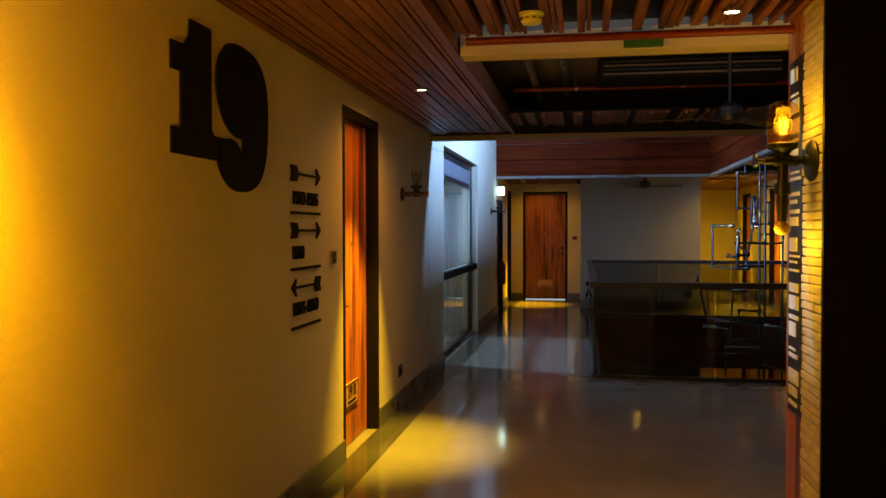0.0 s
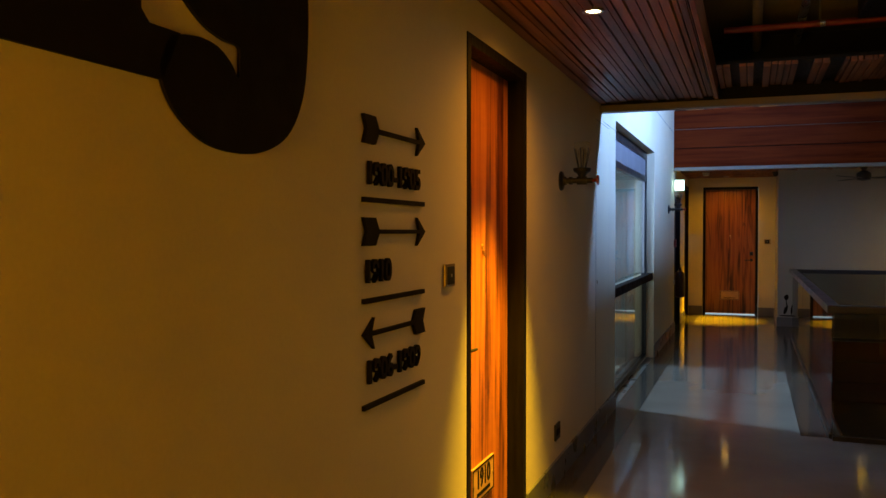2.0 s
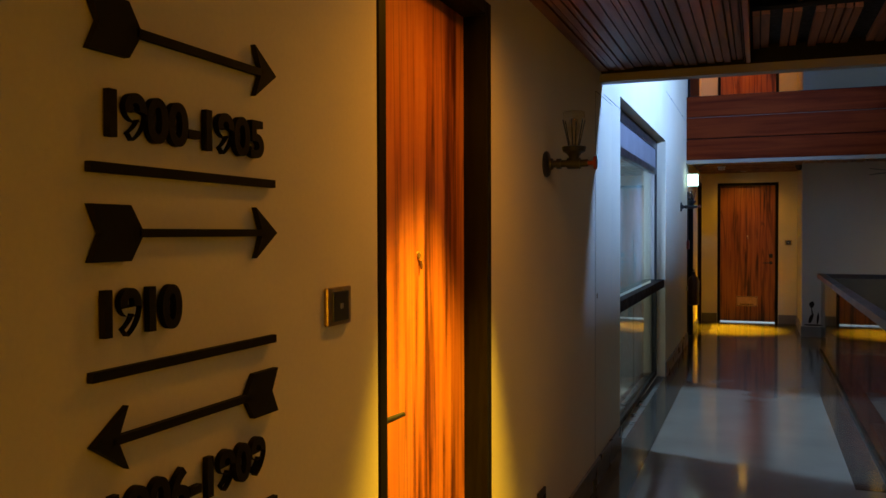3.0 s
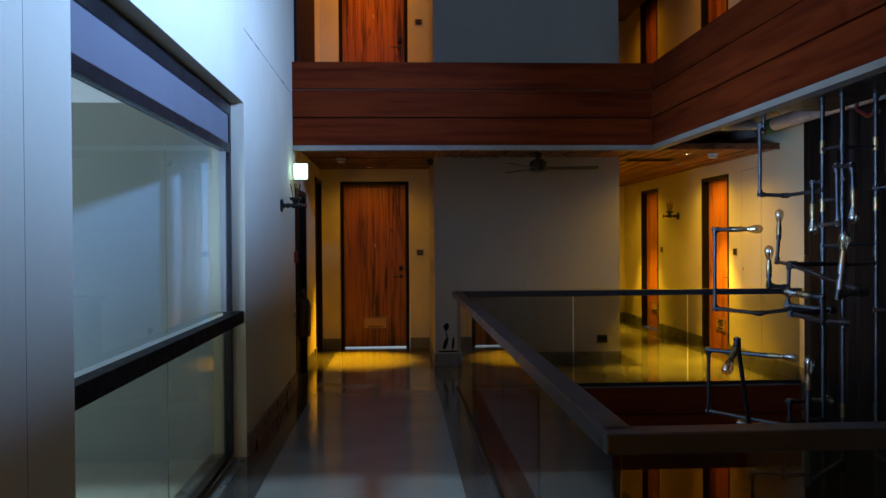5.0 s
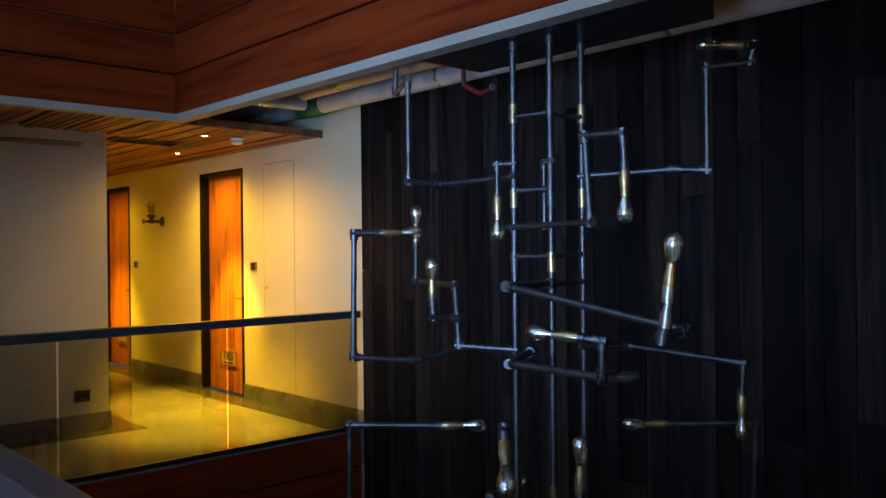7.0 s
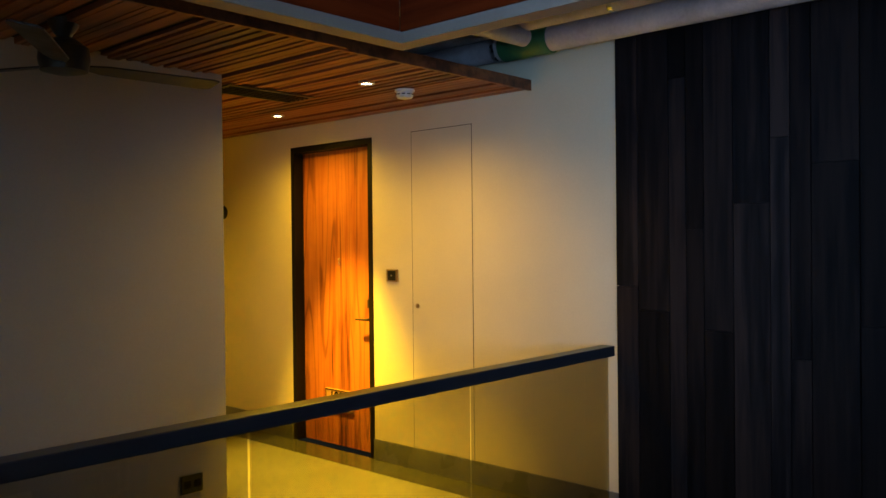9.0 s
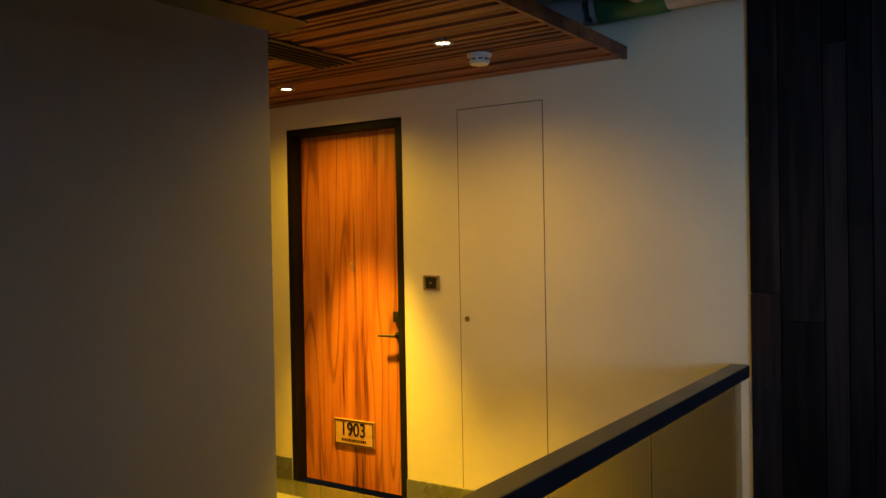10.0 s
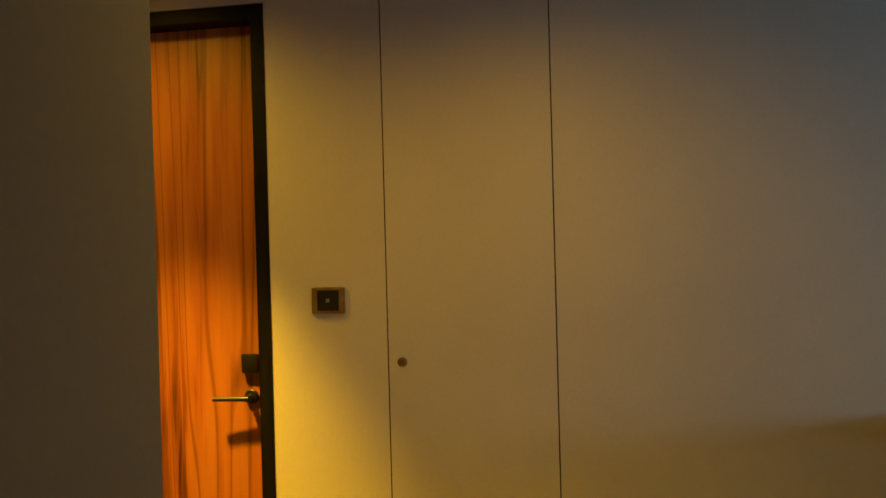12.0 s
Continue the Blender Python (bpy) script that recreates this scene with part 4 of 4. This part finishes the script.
run([bulb_to((4.10, 10.14, 0.42), (0.93, 0.36, 0)), (3.72, 9.98, 0.44), (3.72, 9.98, 0.30), (4.01, 10.09, 0.29)])
run([bulb_to((3.44, 10.20, 0.25), (-0.95, 0.3, 0.05)), (4.01, 10.09, 0.20)])
run([bulb_to((3.21, 9.87, 0.22), (-0.85, 0.5, 0.0)), (3.52, 9.66, 0.20), (3.54, 9.68, 0.02), (4.04, 9.89, 0.0)])
run([bulb_to((3.99, 9.71, 0.26), (-0.7, 0.7, 0.0)), (4.23, 9.47, 0.25), (4.23, 9.47, 0.10), (4.27, 9.89, 0.08)])
run([(4.01, 10.09, -0.1), (3.60, 10.30, -0.12), bulb_to((3.60, 10.30, -0.66), (0, 0, -1))])
run([(4.04, 9.89, -0.3), (4.2, 9.30, -0.3), bulb_to((4.2, 9.30, 0.2), (0, 0, 1))])

# ---- fans, pipes and ducts under the raw ceiling ----


def ceiling_fan(x, y, z, top, turn, label):
    root = thing("ceiling_fan", pose(x, y, z, 0, 0, turn), label, "fan", "black ceiling fans")
    bm = bmesh.new()
    bm_lathe(bm, [(0.03, -0.075), (0.095, -0.06), (0.105, -0.01), (0.10, 0.04), (0.05, 0.075), (0.02, 0.085)])
    part("motor", bm, BLACK, root, "black motor housing", True)
    bm = bmesh.new()
    bm_tube(bm, (0, 0, 0.07), (0, 0, top - z), 0.014)
    bm_lathe(bm, [(0.02, -0.09), (0.06, -0.03), (0.065, 0.0)], Matrix.Translation((0, 0, top - z)))
    part("down_rod", bm, BLACK, root, smooth=True)
    for k in range(3):
        bm = plate_shape(bmesh.new(), [(0.08, -0.02), (0.18, -0.055), (0.67, -0.065), (0.70, -0.05), (0.70, 0.05), (0.67, 0.06), (0.18, 0.045), (0.08, 0.02)], 0.007)
        bmesh.ops.transform(bm, matrix=pose(0, 0, -0.03, 0, 0, 120 * k) @ pose(0, 0, 0, 80), verts=bm.verts)
        part("blade", bm, BLACK, root, "flat black blade")
    return root


ceiling_fan(2.74, 14.22, 2.42, 2.58, -4, "black three-bladed ceiling fan in front of the pier")
ceiling_fan(2.68, 4.55, 2.44, 2.99, 172, "black three-bladed ceiling fan on a rod in the lobby")


def straight_pipe(name, a, b, r, mat, label, bands=0):
    root = thing(name, Matrix.Translation(a), label, "pipe", kind="")
    d = Vector(b) - Vector(a)
    bm = bmesh.new()
    bm_tube(bm, (0, 0, 0), d, r, seg=18)
    part("run", bm, mat, root, smooth=True)
    for k in range(bands):
        c = d * (k + 0.6) / bands
        bm = bmesh.new()
        bm_tube(bm, c, c + d.normalized() * 0.03, r * 1.06, seg=18)
        part("clamp", bm, STEEL, root, smooth=True)
        bm = bmesh.new()
        bm_tube(bm, c + Vector((0, 0, r)), c + Vector((0, 0, 2.998 - a[2])), 0.006, seg=6)
        part("hanger", bm, STEEL, root)
    return root


straight_pipe("lagged_pipe", (5.24, 5.0, 2.80), (5.24, 14.6, 2.80), 0.075, LAG, "pale lagged pipe along the top of the plank wall", 5)
straight_pipe("lagged_pipe", (5.06, 5.0, 2.87), (5.06, 16.0, 2.87), 0.05, LAG, "pale lagged pipe along the top of the plank wall", 5)
straight_pipe("lagged_pipe", (3.95, 13.55, 2.78), (5.10, 13.55, 2.80), 0.055, LAG, "short pale lagged cross pipe under the slab", 1)
straight_pipe("green_pipe_sleeve", (5.24, 13.45, 2.80), (5.24, 13.80, 2.80), 0.085, GREEN, "green painted sleeve round the lagged pipe")
straight_pipe("sprinkler_pipe", (4.7, 11.45, 2.86), (5.22, 11.45, 2.86), 0.022, RED, "red painted sprinkler pipe under the slab")
sv = thing("sprinkler_valve", Matrix.Translation((5.05, 11.5, 2.84)), "red painted sprinkler drop with a curved pipe end", "valve")
bm = bmesh.new()
bm_tube(bm, (0, 0, 0), (0, 0, -0.19), 0.017)
bm_tube(bm, (0, 0, -0.19), (0.02, -0.14, -0.27), 0.017)
bm_tube(bm, (0.02, -0.14, -0.27), (0.02, -0.26, -0.25), 0.015)
part("drop_pipe", bm, RED, sv, smooth=True)
bm = bmesh.new()
bm_lathe(bm, [(0.012, 0), (0.032, 0.006), (0.032, 0.016), (0.012, 0.02)], Matrix.Translation((0.02, -0.25, -0.25)) @ pose(0, 0, 0, 60))
part("head", bm, STEEL, sv, smooth=True)
straight_pipe("sprinkler_pipe", (0.95, 5.62, 2.84), (3.75, 5.62, 2.84), 0.02, RED, "red painted sprinkler pipe across the lobby ceiling", 3)
straight_pipe("sprinkler_pipe", (0.95, 2.46, 2.585), (3.18, 2.46, 2.585), 0.022, RED, "red painted sprinkler pipe beside the beam")
straight_pipe("conduit", (1.15, 2.8, 2.9), (1.15, 6.5, 2.9), 0.03, CONCRETE, "pale conduit under the raw slab", 2)
straight_pipe("conduit", (1.42, 2.8, 2.93), (1.42, 6.5, 2.93), 0.025, STEEL, "steel conduit under the raw slab", 2)
ac = thing("ceiling_ac_grille", Matrix.Translation((2.45, 5.2, 2.78)), "long dark slotted air grille under the raw ceiling", "air vent")
bm = bmesh.new()
bm_box(bm, (-0.75, -0.2, 0.03), (0.75, 0.25, 0.2), 0.01)
part("duct_box", bm, FRAMEWOOD, ac)
for k in range(4):
    bm = bmesh.new()
    bm_box(bm, (-0.70, -0.235, 0.055 + k * 0.034), (0.70, -0.203, 0.071 + k * 0.034), 0.002)
    part("slat", bm, BLACK if k % 2 else CONCRETE, ac)
sg = thing("green_sign", facing(1.90, 2.558, 2.575, "-y"), "small unlit green sign box on the beam", "sign")
bm = bmesh.new()
bm_box(bm, (-0.105, -0.03, -0.035), (0.105, 0, 0.035), 0.004)
part("box", bm, GREEN, sg)
vg = thing("ceiling_vent", Matrix.Translation((4.30, 15.0, CEIL)), "dark rectangular slot vent in the timber ceiling", "air vent")
bm = bmesh.new()
bm_box(bm, (-0.32, -0.14, -0.008), (0.32, 0.14, 0.0), 0.002)
part("frame", bm, BLACK, vg)
for k in range(5):
    bm = bmesh.new()
    bm_box(bm, (-0.29, -0.10 + k * 0.045, -0.014), (0.29, -0.085 + k * 0.045, -0.006))
    part("slat", bm, FRAMEWOOD, vg)

# ---- brick pier with its panel sign ----
pier = tagged(new("wall_brick_pier", mesh_of("wall_brick_pier", bm_box(bmesh.new(), (2.662, 1.90, 0.003), (2.685, 2.25, 2.999)), PLASTER)), "pale painted slim brick strip on the lobby column", "wall", kind="structure")
sd = thing("vertical_sign", facing(2.648, 2.575, 0.0, "-x"), "tall black vertical sign with pale lettering bars", "sign")
bm = bmesh.new()
bm_box(bm, (0.0, 0.0, 0.003), (0.322, 0.036, 2.95), 0.004)
part("edge_board", bm, TEAK, sd, "reddish timber backing board")
bm = bmesh.new()
bm_box(bm, (0.05, -0.004, 0.62), (0.322, 0.032, 2.42), 0.003)
part("board", bm, BLACK, sd, "black sign board")
rng = random.Random(21)
z = 0.66
while z < 2.34:
    hgt = rng.choice((0.012, 0.02, 0.045, 0.07, 0.016))
    bm = bmesh.new()
    wd = rng.uniform(0.13, 0.21)
    bm_box(bm, (0.085, -0.009, z), (0.085 + wd, -0.004, z + hgt))
    part("lettering_bar", bm, WHITE, sd)
    z += hgt + rng.choice((0.018, 0.03, 0.06))

# ---- corridor end: exit sign, extinguisher, decal ----
ex = thing("exit_sign", facing(0.0, 13.2, 2.19, "+x"), "lit green and white exit sign on a bracket", "sign")
bm = bmesh.new()
bm_box(bm, (-0.012, -0.16, 0.0), (0.012, -0.02, 0.16), 0.004)
part("panel", bm, EXITGLOW, ex, "glowing pale green panel")
bm = bmesh.new()
bm_box(bm, (-0.02, -0.02, 0.05), (0.02, 0.0, 0.13), 0.003)
part("bracket", bm, STEEL, ex)
lamp("exit_sign_glow", "POINT", (0.12, 13.05, 2.27), (0.2, 13, 2), 1.2, (0.6, 1.0, 0.9), radius=0.06)
fe = thing("fire_extinguisher", Matrix.Translation((0.10, 13.25, 0.55)), "dark wall-hung fire extinguisher with hose", "extinguisher")
bm = bmesh.new()
bm_lathe(bm, [(0.05, 0.0), (0.072, 0.012), (0.075, 0.06), (0.075, 0.33), (0.06, 0.385), (0.025, 0.41), (0.022, 0.44)])
part("cylinder", bm, material("extinguisher_red", (0.04, 0.006, 0.005), 0.35, spread=0.15, scale=6, bump=0.0), fe, "dark red cylinder", True)
bm = bmesh.new()
bm_box(bm, (-0.02, -0.05, 0.43), (0.02, 0.04, 0.465), 0.006)
bm_box(bm, (-0.012, -0.075, 0.475), (0.012, 0.03, 0.495), 0.005)
part("valve", bm, BLACK, fe)
bm = bmesh.new()
pts = [(0, 0.04, 0.45), (0.02, 0.10, 0.40), (0.03, 0.105, 0.25), (0.03, 0.09, 0.12)]
for a, b in zip(pts, pts[1:]):
    bm_tube(bm, a, b, 0.010, seg=8)
part("hose", bm, BLACK, fe, smooth=True)
bm = bmesh.new()
bm_box(bm, (-0.10, -0.03, 0.20), (-0.072, 0.03, 0.26), 0.003)
part("bracket", bm, STEEL, fe)
cc = thing("security_camera", Matrix.Translation((1.50, 14.95, 2.50)), "small dark dome security camera under the timber ceiling", "camera")
bm = bmesh.new()
bm_lathe(bm, [(0.055, 0.06), (0.055, 0.035), (0.048, 0.03)], seg=20)
part("mount", bm, BLACK, cc, smooth=True)
bm = bmesh.new()
bm_lathe(bm, [(0.045, 0.03), (0.042, 0.005), (0.028, -0.012), (0.006, -0.018)], seg=20)
part("dome", bm, BLACK, cc, "dark glossy dome", True)
call = thing("call_point", facing(0, 13.36, 1.38, "+x"), "small dark red fire call point on the wall", "call point")
bm = bmesh.new()
bm_box(bm, (-0.045, -0.035, -0.06), (0.045, 0, 0.06), 0.006)
part("body", bm, RED, call)
dc = thing("wall_decal", facing(1.54, 14.728, 0.17, "-y"), "dark painted plant silhouettes low on the pier", "decal")
for pts in ([(0.10, 0.33), (0.15, 0.36), (0.17, 0.31), (0.14, 0.26), (0.11, 0.28)], [(0.125, 0.28), (0.15, 0.20), (0.145, 0.11), (0.13, 0.20)], [(0.09, 0.05), (0.11, 0.14), (0.16, 0.18), (0.15, 0.10), (0.12, 0.04)],
            [(0.21, 0.02), (0.235, 0.10), (0.225, 0.20), (0.20, 0.10)], [(0.06, 0.0), (0.30, 0.0), (0.30, 0.018), (0.06, 0.018)]):
    part("leaf_shape", plate_shape(bmesh.new(), smooth_loop(pts, 4), 0.002), BLACKPAINT, dc)
solid("wall_joint", [((-0.001, 10.55, 3.066), (0.0015, 13.24, 3.072)), ((-0.001, 6.70, 2.44), (0.0015, 7.36, 2.445))], STONE, "fine shadow joint in the plaster", "joint")

# ---- vertical planks on the void wall, and bricks ----
clad = thing("wall_plank_cladding", Matrix.Translation((XR, 0, 0)), "dark charred vertical timber planks on the void wall", "cladding", kind="structure")
# near-black sheet added behind the planks; its colour gives the gaps their shade
solid("wall_plank_backing", [((XR - 0.010, 4.80, -3.2), (XR - 0.001, 13.12, 2.985))], FRAMEWOOD, "dark sheet added behind the plank cladding to keep its gaps black", "wall lining")
rng = random.Random(4)
shared = {}


def shared_box(w, l, t, mat):
    key = (w, l, t, mat.name)
    if key not in shared:
        shared[key] = mesh_of("plank", bm_box(bmesh.new(), (-t, -w / 2, -l / 2), (0, w / 2, l / 2)), mat)
    return shared[key]


y = 13.125
while y > 4.85:
    w = rng.choice((0.10, 0.14, 0.16, 0.19, 0.22))
    w = min(w, y - 4.8)
    z = -3.3 + rng.uniform(-1.5, 0)
    while z < 2.99:
        l = rng.choice((1.7, 2.3, 2.9, 3.4))
        top = min(z + l, 2.99)
        if top - z > 0.1 and top > -3.2:
            t = rng.choice((0.0285, 0.029, 0.0295, 0.030))
            o = new("plank", shared_box(round(w - 0.006, 3), round(top - z - 0.004, 3), t, PLANK))
            o.parent = clad
            o.location = (0, y - w / 2, (z + top) / 2)
        z = top
    y -= w
bm_row = {}
y0, course, run_of = 1.90, 0.043, 0.348
k = 0
z = 0.01
while z < 2.95:
    split = run_of if k % 3 else random.uniform(0.12, 0.22)
    for a, b in ((0.0, split), (split, run_of)):
        if b - a > 0.03:
            key = round(b - a - 0.004, 3)
            if key not in bm_row:
                bm_row[key] = mesh_of("brick", bm_box(bmesh.new(), (-0.020, -key / 2, -course / 2 + 0.0025), (0, key / 2, course / 2 - 0.0025), 0.006), BRICK)
            o = new("brick", bm_row[key])
            o.parent = pier
            o.location = (2.662 + random.uniform(-0.005, 0.002), y0 + (a + b) / 2, z + course / 2)
            o.rotation_euler = (random.uniform(-0.012, 0.012), random.uniform(-0.08, 0.08), 0)
    z += course
    k += 1
solid("wall_recess_upper", [((0.002, 13.45, STOREY + 0.003), (0.03, 15.4, 5.45))], FRAMEWOOD, "dark timber service doors on the upper storey, its dim light put into the colour wall", "door")
